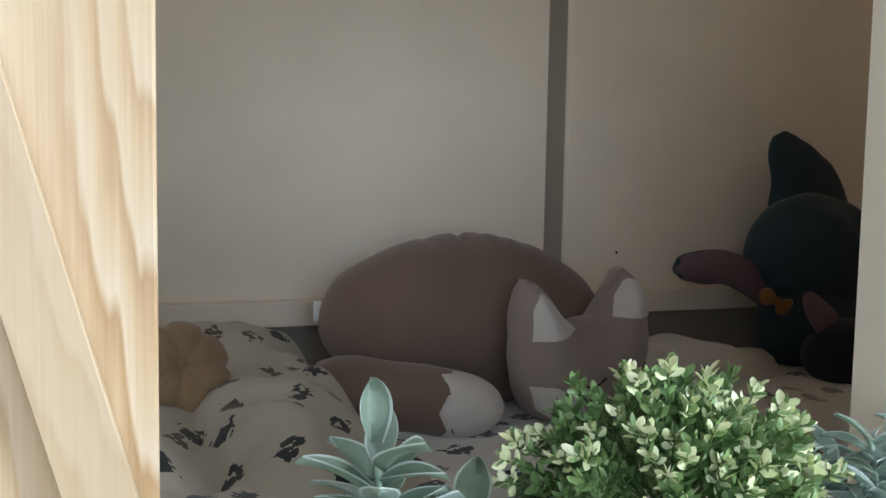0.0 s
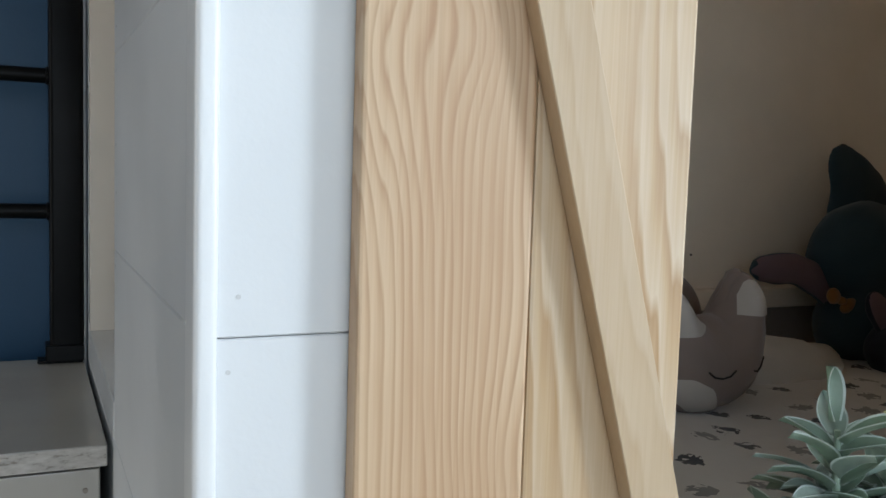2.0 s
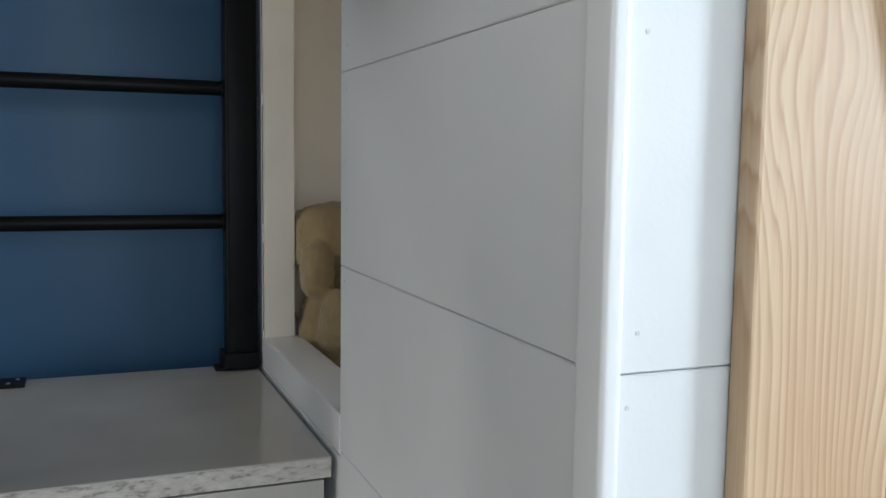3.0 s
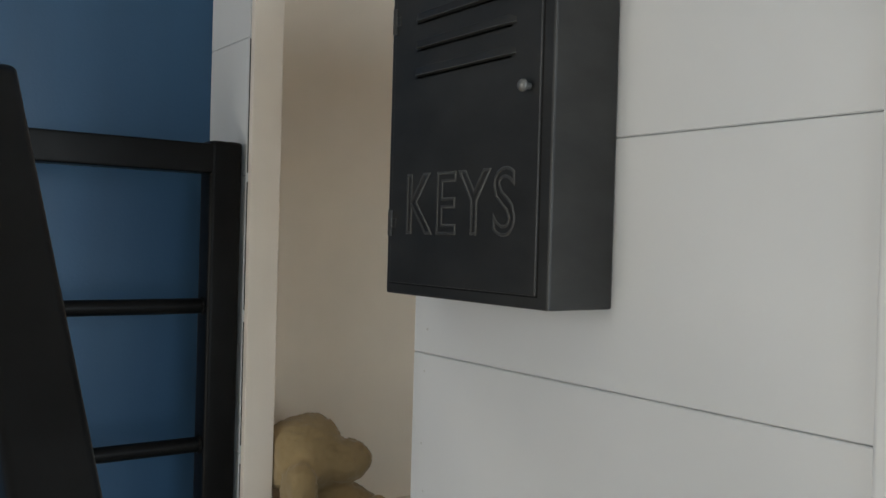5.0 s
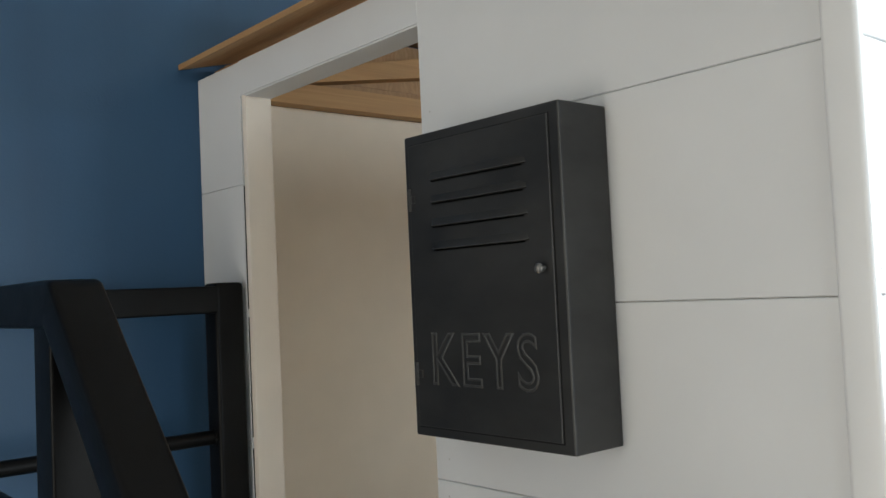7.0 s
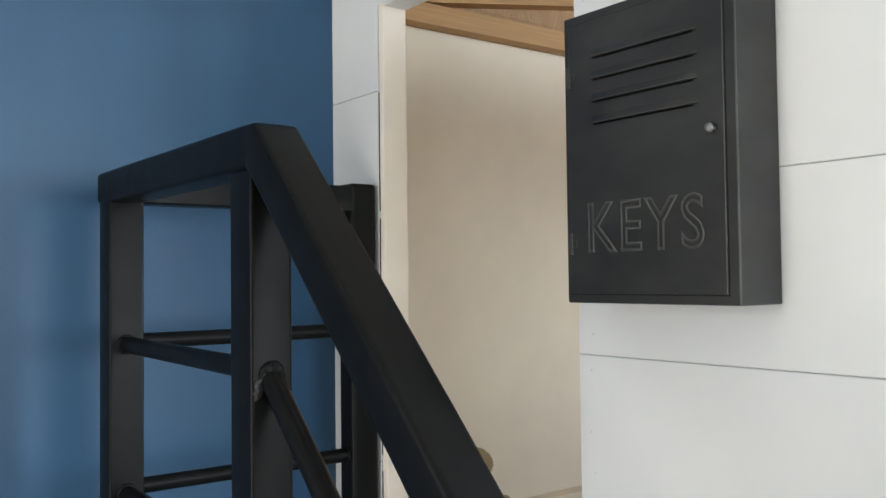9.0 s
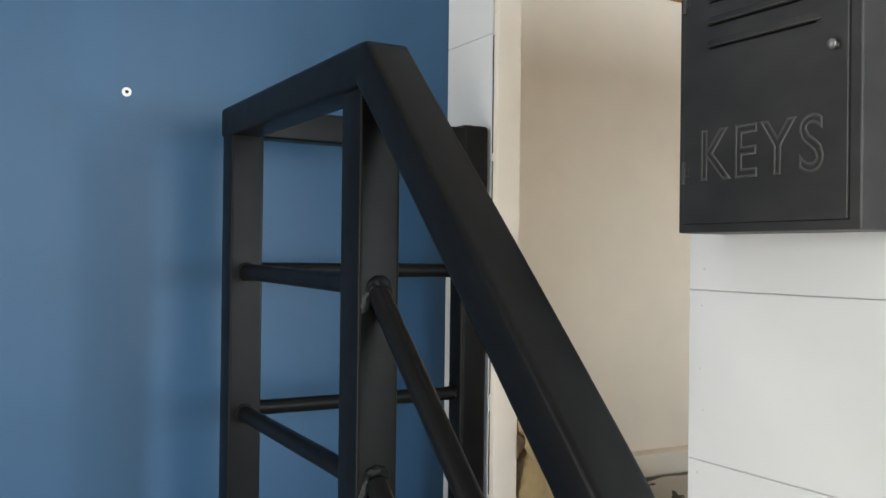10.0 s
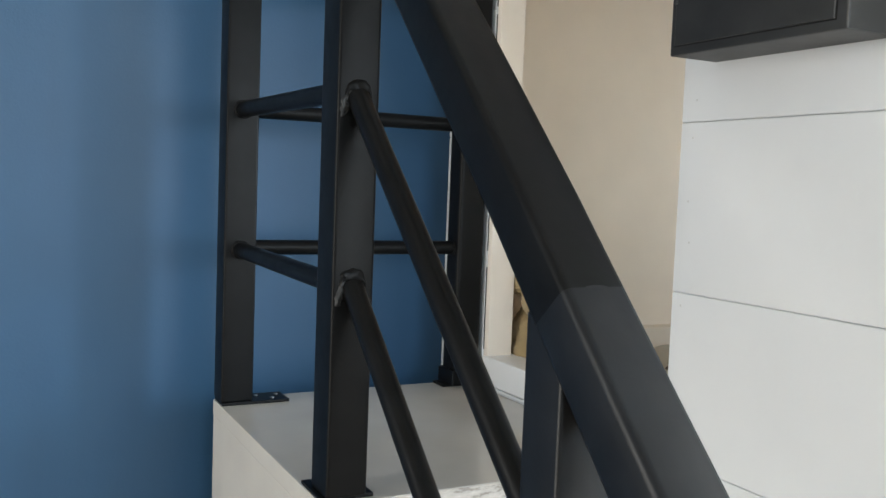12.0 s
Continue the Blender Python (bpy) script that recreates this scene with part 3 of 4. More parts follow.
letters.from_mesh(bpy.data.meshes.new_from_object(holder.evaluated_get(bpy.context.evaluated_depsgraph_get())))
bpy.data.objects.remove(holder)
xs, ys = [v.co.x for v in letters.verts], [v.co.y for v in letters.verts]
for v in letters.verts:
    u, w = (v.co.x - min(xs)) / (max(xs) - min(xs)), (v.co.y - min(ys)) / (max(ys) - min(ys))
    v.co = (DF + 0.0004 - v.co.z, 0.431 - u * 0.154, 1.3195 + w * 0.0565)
part("lettering", letters, GLINT_TIN, door, "raised outlined letters", 60)


# ---------------------------------------------------------------- stair cabinet units
def stair_unit(y0, y1, top, label):
    unit = empty("stair_cabinet", (-0.217, (y0 + y1) / 2, 0), label, "stair cabinet", "stair cabinets by the play house")
    part("body", bm_box(-0.4292, -0.012, y0 + 0.018, y1, 0.0, top - 0.0235, 0.001), MELAMINE, unit)
    part("tread", bm_box(-0.43, -0.006, y0 + 0.0015, y1, top - 0.023, top, 0.0012), MELAMINE, unit, "glossy white laminate top")
    part("tread_edge", bm_box(-0.429, -0.007, y0 - 0.0005, y0 + 0.0014, top - 0.0222, top - 0.001), CHIP, unit, "chipped worn chipboard front edge")
    drop = top - 0.0255
    face = part("drawer_front", bm_box(-0.402, -0.014, y0 + 0.002, y0 + 0.0178, max(drop - 0.17, 0.01), drop, 0.0012), MELAMINE, unit)
    part("peg", bm_rod((-0.028, y0 + 0.0022, drop - 0.022), (-0.028, y0 - 0.0004, drop - 0.022), 0.0028, 12), TAUPE, face)


stair_unit(0.527, 1.0, 0.79, "white melamine stair cabinet forming the top landing")
stair_unit(0.30, 0.523, 0.59, "white melamine stair cabinet forming a middle step")
stair_unit(0.07, 0.296, 0.39, "white melamine stair cabinet forming a lower step")


# ---------------------------------------------------------------- railing
rail = empty("stair_railing", (-0.21, 0.75, 0.79), "black painted steel stair railing with round bars", "railing")
P1, P2, P3, P4 = (-0.053, -0.006, 0.958, 1.0), (-0.43, -0.384, 0.952, 0.997), (-0.4245, -0.3805, 0.532, 0.580), (-0.43, -0.385, 0.128, 0.170)


def post(name, p, z0, z1, soft=0.0035):
    return part(name, bm_box(p[0], p[1], p[2], p[3], z0, z1, soft, 3), BLACK, rail, smooth=50)


POSTS = [post("post", P1, 0.794, 1.4475, 0.007), post("post", P2, 0.794, 1.405), post("post", P3, 0.794, 1.42), post("post", P4, 0.394, 1.04)]
POSTS[3].data.materials[0] = BLACK_SATIN_LIT


def foot(owner, x0, x1, y0, y1, z):
    bm = bm_box(x0, x1, y0, y1, z + 0.0002, z + 0.0044, 0.001)
    part("base_plate", bm, BLACK, owner)


foot(POSTS[0], -0.070, -0.008, 0.962, 0.998, 0.79)
foot(POSTS[1], -0.4285, -0.330, 0.950, 0.9985, 0.79)
foot(POSTS[2], -0.4285, -0.371, 0.536, 0.600, 0.79)
foot(POSTS[3], -0.4285, -0.340, 0.120, 0.180, 0.39)
part("shoe", bm_box(-0.0590, -0.0062, 0.9505, 1.0012, 0.7944, 0.818, 0.002, 2), BLACK, POSTS[0])
SCREW = Mat("zinc_screw", (0.4, 0.4, 0.4), 0.4, 0.8).m
for sx, sy in ((-0.371, 0.984), (-0.352, 0.963), (-0.341, 0.984)):
    part("screw", bm_rod((sx, sy, 0.7942), (sx, sy, 0.7956), 0.003, 10), SCREW, POSTS[1])

part("top_rail", bm_box(-0.40, -0.03, 0.9588, 0.9992, 1.401, 1.4425, 0.0035, 3), BLACK, rail, smooth=50)


def swept(points, x0, x1, thick, r=0.0045, corner=(1, 4), inner=(0.5305, 1.401)):
    """A rounded flat bar between x0 and x1 whose top edge runs through (y, z) points."""
    bm = bmesh.new()
    rows = []
    prof = []
    for cx, cz, a0 in ((x1 - r, -r, 0), (x0 + r, -r, 90), (x0 + r, -thick + r, 180), (x1 - r, -thick + r, 270)):
        prof += [(cx + r * math.cos(radians(a0 + a)), cz + r * math.sin(radians(a0 + a))) for a in (0, 30, 60, 90)]
    for i, (y, z) in enumerate(points):
        (ya, za), (yb, zb) = points[max(i - 1, 0)], points[min(i + 1, len(points) - 1)]
        n = Vector((0, -(zb - za), yb - ya)).normalized()
        n = n if n.z > 0 else -n
        row = []
        for px, pz in prof:
            v = Vector((px, y, z)) + n * pz
            if corner[0] <= i <= corner[1] and pz < -thick / 2:
                v.y, v.z = inner[0] - 0.4 * (pz + thick), inner[1] + pz + thick
            row.append(bm.verts.new(v))
        rows.append(row)
    for a, b in zip(rows, rows[1:]):
        for q in range(16):
            bm.faces.new((a[q], a[(q + 1) % 16], b[(q + 1) % 16], b[q]))
    bm.faces.new(rows[0])
    bm.faces.new(rows[-1][::-1])
    return bm


hand = swept([(0.9985, 1.4435), (0.5275, 1.4440), (0.5165, 1.4436), (0.5085, 1.4415), (0.5015, 1.4345), (0.452, 1.385), (0.385, 1.3185), (0.318, 1.252), (0.25, 1.184), (0.18, 1.113), (0.1285, 1.0585)], -0.4316, -0.3838, 0.0425, 0.006)
part("hand_rail", hand, BLACK, rail, "sloping black steel handrail", 50)
hand = swept([(0.1285, 1.0586), (0.12, 1.0496), (0.075, 1.0025), (0.036, 0.962), (-0.03, 0.8925)], -0.4316, -0.3838, 0.0425, 0.006, (9, 9))
part("hand_rail_end", hand, BLACK_SATIN_LIT, rail, "lower handrail length, satin black with faint scratches, window sheen in its colour", 50)
for z in (1.213, 1.0155):
    part("bar", bm_rod((-0.384, 0.979, z), (-0.053, 0.979, z), 0.011, 18), BLACK, rail, smooth=60)
    part("bar", bm_rod((-0.407, 0.952, z - 0.002), (-0.407, 0.580, z - 0.006), 0.011, 18), BLACK, rail, smooth=60)
for z, far in ((1.199, 0.46), (1.011, 0.46)):
    a = Vector((-0.4035, 0.531, z))
    b = a + Vector((0, -far, -far * (0.90 if z > 1.1 else 0.863)))
    part("bar", bm_rod(a, b, 0.0112, 18), BLACK, rail, smooth=60)


def weld(c, way, r):
    bm = bmesh.new()
    pts = []
    for q in range(17):
        t = q / 16 * math.tau
        pts.append((r * math.cos(t), r * math.sin(t), 0.0006 * math.sin(5 * t)))
    bm_tube(pts, [0.0022 + 0.0012 * noise.noise(Vector((q * 1.7, r * 90, c[2] * 9))) for q in range(17)], 8, bm)
    m, _ = along(c, Vector(c) + Vector(way))
    part("weld", moved(bm, m), BLACK, rail, smooth=180)


for z in (1.213, 1.0155):
    weld((-0.3835, 0.979, z), (1, 0, 0), 0.0115)
    weld((-0.407, 0.9515, z - 0.002), (0, -1, 0), 0.0115)
    weld((-0.407, 0.581, z - 0.006), (0, 1, 0), 0.0115)
    weld((-0.054, 0.979, z), (-1, 0, 0), 0.0115)
for z in (1.199, 1.011):
    weld((-0.4035, 0.5315, z + 0.001), (0, -1, 0), 0.0125)
    patch = rumpled(bm_ball((-0.4150, 0.5316, z - 0.004), (0.0048, 0.0022, 0.017), (0, 18, 0), 24, 16), 0.0028, 230)
    part("weld", rumpled(bm_ball((-0.4035, 0.5314, z + 0.010), (0.0125, 0.003, 0.008), None, 24, 14), 0.002, 200), BLACK, rail, smooth=180)
    part("weld", patch, WELD, rail, "rough bare grey weld", 180)

bm = bm_ball((-0.4077, 0.1292, 1.0578), (0.0205, 0.0055, 0.0011), (45, 0, 0), 32, 16)
part("weld", bm, BLACK_SATIN_LIT, rail, smooth=180)

# wall plug in the blue wall
plug = bm_rod((-0.544, BACK - 0.0015, 1.472), (-0.544, BACK + 0.001, 1.472), 0.0068, 18)
ob = part("wall_plug", plug, LINEN, None, "small white plastic plug in a hole in the blue wall")
tagged(ob, "", "wall plug")
part("hole", bm_rod((-0.544, BACK - 0.0025, 1.472), (-0.544, BACK - 0.0016, 1.472), 0.0026, 12), SLIT, ob)


# ---------------------------------------------------------------- bed
def sheet(name, x0, x1, y0, y1, nx, ny, height, floor_z, material):
    """A soft covering over a stretch of the plan, with a closed underside."""
    bm = bmesh.new()
    grid = []
    for i in range(nx + 1):
        row = []
        for j in range(ny + 1):
            px, py = x0 + (x1 - x0) * i / nx, y0 + (y1 - y0) * j / ny
            row.append(bm.verts.new((px, py, max(height(px, py), floor_z))))
        grid.append(row)
    for i in range(nx):
        for j in range(ny):
            bm.faces.new((grid[i][j], grid[i + 1][j], grid[i + 1][j + 1], grid[i][j + 1]))
    rim = [e for e in bm.edges if e.is_boundary]
    out = bmesh.ops.extrude_edge_only(bm, edges=rim)
    low = [v for v in out["geom"] if isinstance(v, bmesh.types.BMVert)]
    for v in low:
        v.co.z = floor_z - 0.012
    bmesh.ops.holes_fill(bm, edges=[e for e in bm.edges if e.is_boundary], sides=0)
    return part(name, bm, material, None, smooth=180)


BED = 0.705
structure("bed_base", bm_box(0.0465, EAST - 0.001, 0.0465, 1.0515, 0.45, 0.53), CREAM, "plain slab carrying the mattress", "bed base")
mat_bm = bm_box(0.05, EAST - 0.004, 0.05, 1.048, 0.5305, BED - 0.012, 0.03, 4)
tagged(part("mattress", mat_bm, LINEN, None, "thick white mattress filling the play house", 60), "", "mattress")


def sheet_height(px, py):
    p = Vector((px * 7, py * 7, 0))
    edge = min((px - 0.05), (1.05 - py), (py - 0.05), (EAST - px)) / 0.03
    return BED + 0.011 * noise.noise(p) + 0.006 * abs(noise.noise(p * 2.7)) + 0.004 - 0.012 * max(0, 1 - edge)


ob = sheet("bed_sheet", 0.051, EAST - 0.005, 0.051, 1.047, 110, 70, sheet_height, BED - 0.02, SHEET)
tagged(ob, "rumpled white printed cotton sheet on the mattress", "sheet")


def lump(px, py, cx, cy, rx, ry, h, power=2.2):
    d = (abs((px - cx) / rx) ** power + abs((py - cy) / ry) ** power)
    return h * math.sqrt(max(0.0, 1 - d)) if d < 1 else 0.0


def duvet_height(px, py):
    p = Vector((px * 6, py * 6, 3.1))
    h = max(lump(px, py, 0.47, 0.72, 0.135, 0.33, 0.125), lump(px, py, 0.30, 0.62, 0.105, 0.22, 0.105), lump(px, py, 0.42, 0.93, 0.17, 0.12, 0.155), lump(px, py, 0.53, 0.56, 0.13, 0.15, 0.06), lump(px, py, 0.24, 0.88, 0.09, 0.15, 0.10), lump(px, py, 0.33, 0.42, 0.16, 0.10, 0.06))
    fold = 0.026 * noise.noise(p) + 0.016 * noise.noise(p * 2.6) - 0.026 * abs(noise.noise(Vector((px * 5 + py * 9, py * 4 - px * 3, 1.7))))
    return BED - 0.03 + h + (fold + 0.018) * min(1.0, h / 0.05)


ob = sheet("duvet", 0.12, 0.70, 0.31, 1.046, 110, 130, duvet_height, BED - 0.025, DUVET)
tagged(ob, "crumpled cream duvet printed with small dark marks", "duvet")

# tan tufted cushion
bm = bmesh.new()
bmesh.ops.create_uvsphere(bm, u_segments=60, v_segments=24, radius=1)
for v in bm.verts:
    a = math.atan2(v.co.y, v.co.x)
    r = math.hypot(v.co.x, v.co.y)
    crease = 1 - 0.10 * (0.5 + 0.5 * math.cos(7 * a)) ** 6 * min(1, r * 2)
    v.co = (v.co.x * crease, v.co.y * crease, v.co.z * crease * (1 - 0.35 * math.exp(-(r / 0.22) ** 2)))
moved(bm, pose(0.352, 0.70, 0.815, 62, 0, 8) @ Matrix.Diagonal((0.07, 0.07, 0.046, 1)))
cushion = part("tufted_cushion", bm, TAN, None, "round tan velvet cushion with radial creases on the duvet", 180)
tagged(cushion, "", "cushion")
part("button", bm_ball((0.356, 0.674, 0.829), (0.008, 0.005, 0.008), None, 12, 8), TAN, cushion)

# sleeping animal cushion
fox = empty("fox_cushion", (0.83, 0.82, BED), "dusty brown sleeping fox cushion lying on the bed", "cushion")
body = bm_ball((0.835, 0.895, 0.828), (0.245, 0.125, 0.150), (0, 3, -4), 160, 110)
body.normal_update()
for v in body.verts:
    d = v.co - Vector((0.835, 0.905, 0.836))
    ang = math.atan2(d.z, d.x)
    seam = math.exp(-(d.y / 0.05) ** 2) * max(0, math.sin(ang))
    v.co.z += 0.006 * seam * (1 - 2.4 * (1 - abs(math.sin(ang * 11 + 0.8 * math.sin(ang * 5)))) ** 2) * math.exp(-((ang - 1.45) / 0.55) ** 4)
    v.co.z = max(v.co.z, BED - 0.004)
part("body", rumpled(body, 0.012, 9, 2.0), FOX, fox, smooth=180)


def curve_points(pts, steps):
    out = []
    for s in range(steps + 1):
        t = s / steps
        p = [Vector(q) for q in pts]
        while len(p) > 1:
            p = [a.lerp(b, t) for a, b in zip(p, p[1:])]
        out.append(p[0])
    return out


tail = curve_points(((0.585, 0.86, 0.77), (0.56, 0.74, 0.775), (0.63, 0.70, 0.765), (0.735, 0.675, 0.75)), 14)
part("tail", rumpled(bm_tube(tail, [0.016 + 0.034 * math.sin(min(1, s / 9) * math.pi / 2) for s in range(15)], 24), 0.006, 14), FOX, fox, smooth=180)
tip = curve_points(((0.715, 0.678, 0.752), (0.76, 0.666, 0.748), (0.805, 0.66, 0.745)), 10)
bm = bm_tube(tip, [0.0505 * math.sqrt(max(0.02, 1 - (s / 10.0) ** 2.2)) for s in range(11)], 30)
bm.verts.ensure_lookup_table()
for s in range(2):
    for q in range(30):
        v = bm.verts[s * 30 + q]
        v.co.x += 0.016 * (abs((q * 5 / 30 * 2) % 2 - 1) - 0.5)
part("tail_tip", bm, FOX_WHITE, fox, "off-white tail end with zigzag edge", 180)

# head: a puffed cushion with the outline of a head and two ears
FACE = ((0.114, 0.009), (0.114, 0.076), (0.108, 0.11), (0.088, 0.138), (0.070, 0.150), (0.057, 0.134), (0.039, 0.101), (0.019, 0.073), (-0.019, 0.066), (-0.036, 0.076), (-0.060, 0.112), (-0.084, 0.131), (-0.096, 0.133), (-0.106, 0.118), (-0.113, 0.045), (-0.111, -0.009), (-0.094, -0.062), (-0.06, -0.086), (0.02, -0.088), (0.076, -0.066), (0.104, -0.03))
FACE_POLAR = sorted((math.atan2(w, u) % math.tau, math.hypot(u, w)) for u, w in FACE)
FACE_M = pose(0.945, 0.702, 0.795, 0, 0, 2)


def face_radius(a):
    angles = [p[0] for p in FACE_POLAR]
    return float(np.interp(a % math.tau, [angles[-1] - math.tau, *angles, angles[0] + math.tau], [FACE_POLAR[-1][1], *[p[1] for p in FACE_POLAR], FACE_POLAR[0][1]]))


OUTLINE = tuple((face_radius(k / 90 * math.tau) * math.cos(k / 90 * math.tau), face_radius(k / 90 * math.tau) * math.sin(k / 90 * math.tau)) for k in range(90))


def face_swell(u, w):
    """How far the stuffing swells at (u, w), 0 at the outline to 1 in the middle: a smooth distance to the outline."""
    total = 0.0
    for (u0, w0), (u1, w1) in zip(OUTLINE, OUTLINE[1:] + OUTLINE[:1]):
        du, dw = u1 - u0, w1 - w0
        k = min(1.0, max(0.0, ((u - u0) * du + (w - w0) * dw) / (du * du + dw * dw)))
        total += 1.0 / (math.hypot(u - u0 - k * du, w - w0 - k * dw) + 0.0004) ** 7
    d = min(1.0, total ** (-1 / 7) / 0.070)
    return (1 - (1 - d) ** 2.2) ** 0.6


def face_point(u, w, lift=0.0):
    """The place on the front of the head cushion, u across and w up from its middle."""
    return FACE_M @ Vector((u, -0.078 * face_swell(u, w) - lift, w))


def puffed(depth_front, depth_back, around=180, rings=18):
    bm = bmesh.new()
    for side, depth in ((-1, depth_front), (1, depth_back)):
        middle = bm.verts.new(FACE_M @ Vector((0, side * depth * face_swell(0, 0), 0)))
        last = None
        for k in range(1, rings + 1):
            rho = math.sin(k / rings * math.pi / 2)
            row = []
            for q in range(around):
                a = q / around * math.tau
                r = face_radius(a) * rho
                row.append(bm.verts.new(FACE_M @ Vector((r * math.cos(a), side * depth * (face_swell(r * math.cos(a), r * math.sin(a)) if k < rings else 0.0), r * math.sin(a)))))
            for q in range(around):
                n = (q + 1) % around
                bm.faces.new((middle, row[q], row[n])) if last is None else bm.faces.new((last[q], row[q], row[n], last[n]))
            last = row
    bmesh.ops.remove_doubles(bm, verts=bm.verts[:], dist=0.0004)
    return bm


def face_patch(low, high, n=14, rows=8, lift=0.0016):
    """A sewn-on patch between two edge lines given as (u, w) points."""
    def at(line, t):
        ts = [k / (len(line) - 1) for k in range(len(line))]
        return float(np.interp(t, ts, [p[0] for p in line])), float(np.interp(t, ts, [p[1] for p in line]))
    bm = bmesh.new()
    grid = []
    for k in range(n + 1):
        (u0, w0), (u1, w1) = at(low, k / n), at(high, k / n)
        grid.append([bm.verts.new(face_point(u0 + (u1 - u0) * q / rows, w0 + (w1 - w0) * q / rows, lift)) for q in range(rows + 1)])
    for a, b in zip(grid, grid[1:]):
        for q in range(rows):
            bm.faces.new((a[q], a[q + 1], b[q + 1], b[q]))
    bmesh.ops.remove_doubles(bm, verts=bm.verts[:], dist=0.0002)
    return bm


head_ob = part("head", rumpled(puffed(0.078, 0.06), 0.002, 14, 5.0), FOX_PALE, fox, smooth=180)
for low, high in ((((-0.100, 0.046), (-0.060, 0.05), (-0.022, 0.060)), ((-0.100, 0.046), (-0.100, 0.092), (-0.088, 0.118), (-0.056, 0.096), (-0.022, 0.060))), (((0.036, 0.077), (0.068, 0.076), (0.104, 0.079)), ((0.036, 0.077), (0.046, 0.106), (0.066, 0.134), (0.084, 0.131), (0.098, 0.108), (0.104, 0.079)))):
    part("ear_lining", face_patch(low, high, lift=0.003), FOX_WHITE, head_ob, "off-white inner ear", 180)
for low, high in ((((-0.100, -0.022), (-0.088, -0.058), (-0.052, -0.082), (-0.004, -0.078)), ((-0.100, -0.022), (-0.070, -0.020), (-0.032, -0.038), (-0.004, -0.078))), (((0.060, -0.074), (0.085, -0.055), (0.106, -0.020)), ((0.060, -0.074), (0.078, -0.036), (0.106, -0.020)))):
    part("cheek", face_patch(low, high, lift=0.003), FOX_WHITE, head_ob, "off-white cheek patch", 180)
for line in (((-0.048, -0.008), (-0.036, -0.017), (-0.020, -0.020), (-0.004, -0.017), (0.007, -0.008)), ((0.054, -0.013), (0.066, -0.016), (0.078, -0.010), (0.090, 0.005))):
    part("stitched_eye", bm_tube([face_point(u, w, 0.003) for u, w in line], 0.0016, 8), THREAD, head_ob, "dark stitched closed eye", 180)
part("label", bm_box(0.580, 0.598, 0.925, 0.927, 0.838, 0.872, 0.0005), LINEN, fox, "small white sewn-in label")

# blue soft toys in the corner, plain shapes
bm = bm_ball((1.625, 0.945, 0.927), (0.158, 0.10, 0.128), (0, 12, 0), 44, 28)
bm_ball((1.60, 0.93, 0.79), (0.12, 0.09, 0.10), None, 30, 20, bm)
axis = curve_points(((1.638, 0.985, 1.02), (1.628, 0.985, 1.08), (1.572, 0.99, 1.12), (1.570, 0.99, 1.185)), 16)
ear = bm_tube(axis, [float(np.interp(k / 16, (0, 0.35, 0.7, 0.85, 0.95, 1), (0.10, 0.088, 0.056, 0.040, 0.026, 0.006))) for k in range(17)], 28)
for v in ear.verts:
    v.co.y = 0.985 + 0.3 * (v.co.y - 0.985)
join(bm, ear)
n_blue = len(bm.faces)
axis = curve_points(((1.294, 0.962, 0.905), (1.37, 0.96, 0.92), (1.44, 0.95, 0.92), (1.55, 0.945, 0.83)), 18)
arm = bm_tube(axis, [float(np.interp(k / 18, (0, 0.04, 0.1, 0.25, 1), (0.006, 0.021, 0.030, 0.035, 0.036))) for k in range(19)], 22)
for v in arm.verts:
    v.co.y = 0.955 + 0.6 * (v.co.y - 0.955)
join(bm, arm)
n_pink = len(bm.faces)
bm.faces.ensure_lookup_table()
rumpled(bm, 0.008, 16)
bm.faces.ensure_lookup_table()
for f in bm.faces[n_blue:n_pink]:
    f.material_index = 1 if f.normal.y < -0.62 else 0
tagged(part("soft_toy", bm, [PLUSH, PINK], None, "dark blue plush toy slumped in the bed corner", 180), "", "soft toy", "blue soft toys on the bed")
bm = bm_ball((1.60, 0.80, 0.752), (0.105, 0.08, 0.072), None, 34, 22)
k0 = len(bm.faces)
bm_ball((1.532, 0.822, 0.822), (0.034, 0.018, 0.066), (0, -42, 0), 24, 16, bm)
rumpled(bm, 0.006, 18)
bm.faces.ensure_lookup_table()
for f in bm.faces[k0:]:
    f.material_index = 1 if f.normal.y < -0.62 else 0
tagged(part("soft_toy", bm, [PLUSH_DARK, PINK], None, "small navy plush toy leaning on a larger one", 180), "", "soft toy", "blue soft toys on the bed")
bow = bm_ball((1.468, 0.895, 0.856), (0.019, 0.010, 0.017), (0, 40, 0), 16, 10)
bm_ball((1.506, 0.888, 0.835), (0.024, 0.010, 0.015), (0, -20, 0), 16, 10, bow)
bm_ball((1.488, 0.892, 0.846), (0.009, 0.014, 0.009), None, 12, 8, bow)
tagged(part("ribbon", bow, AMBER, None, "small amber fabric bow between the soft toys", 180), "", "ribbon")
blanket = rumpled(bm_ball((1.30, 0.92, 0.70), (0.22, 0.13, 0.075), None, 40, 20), 0.03, 8, 4)
for v in blanket.verts:
    v.co.z = max(v.co.z, BED - 0.01)
    v.co.x = min(v.co.x, EAST - 0.01)
tagged(part("pillow", blanket, PILLOW, None, "flat plain white pillow beside the soft toys", 180), "", "pillow")

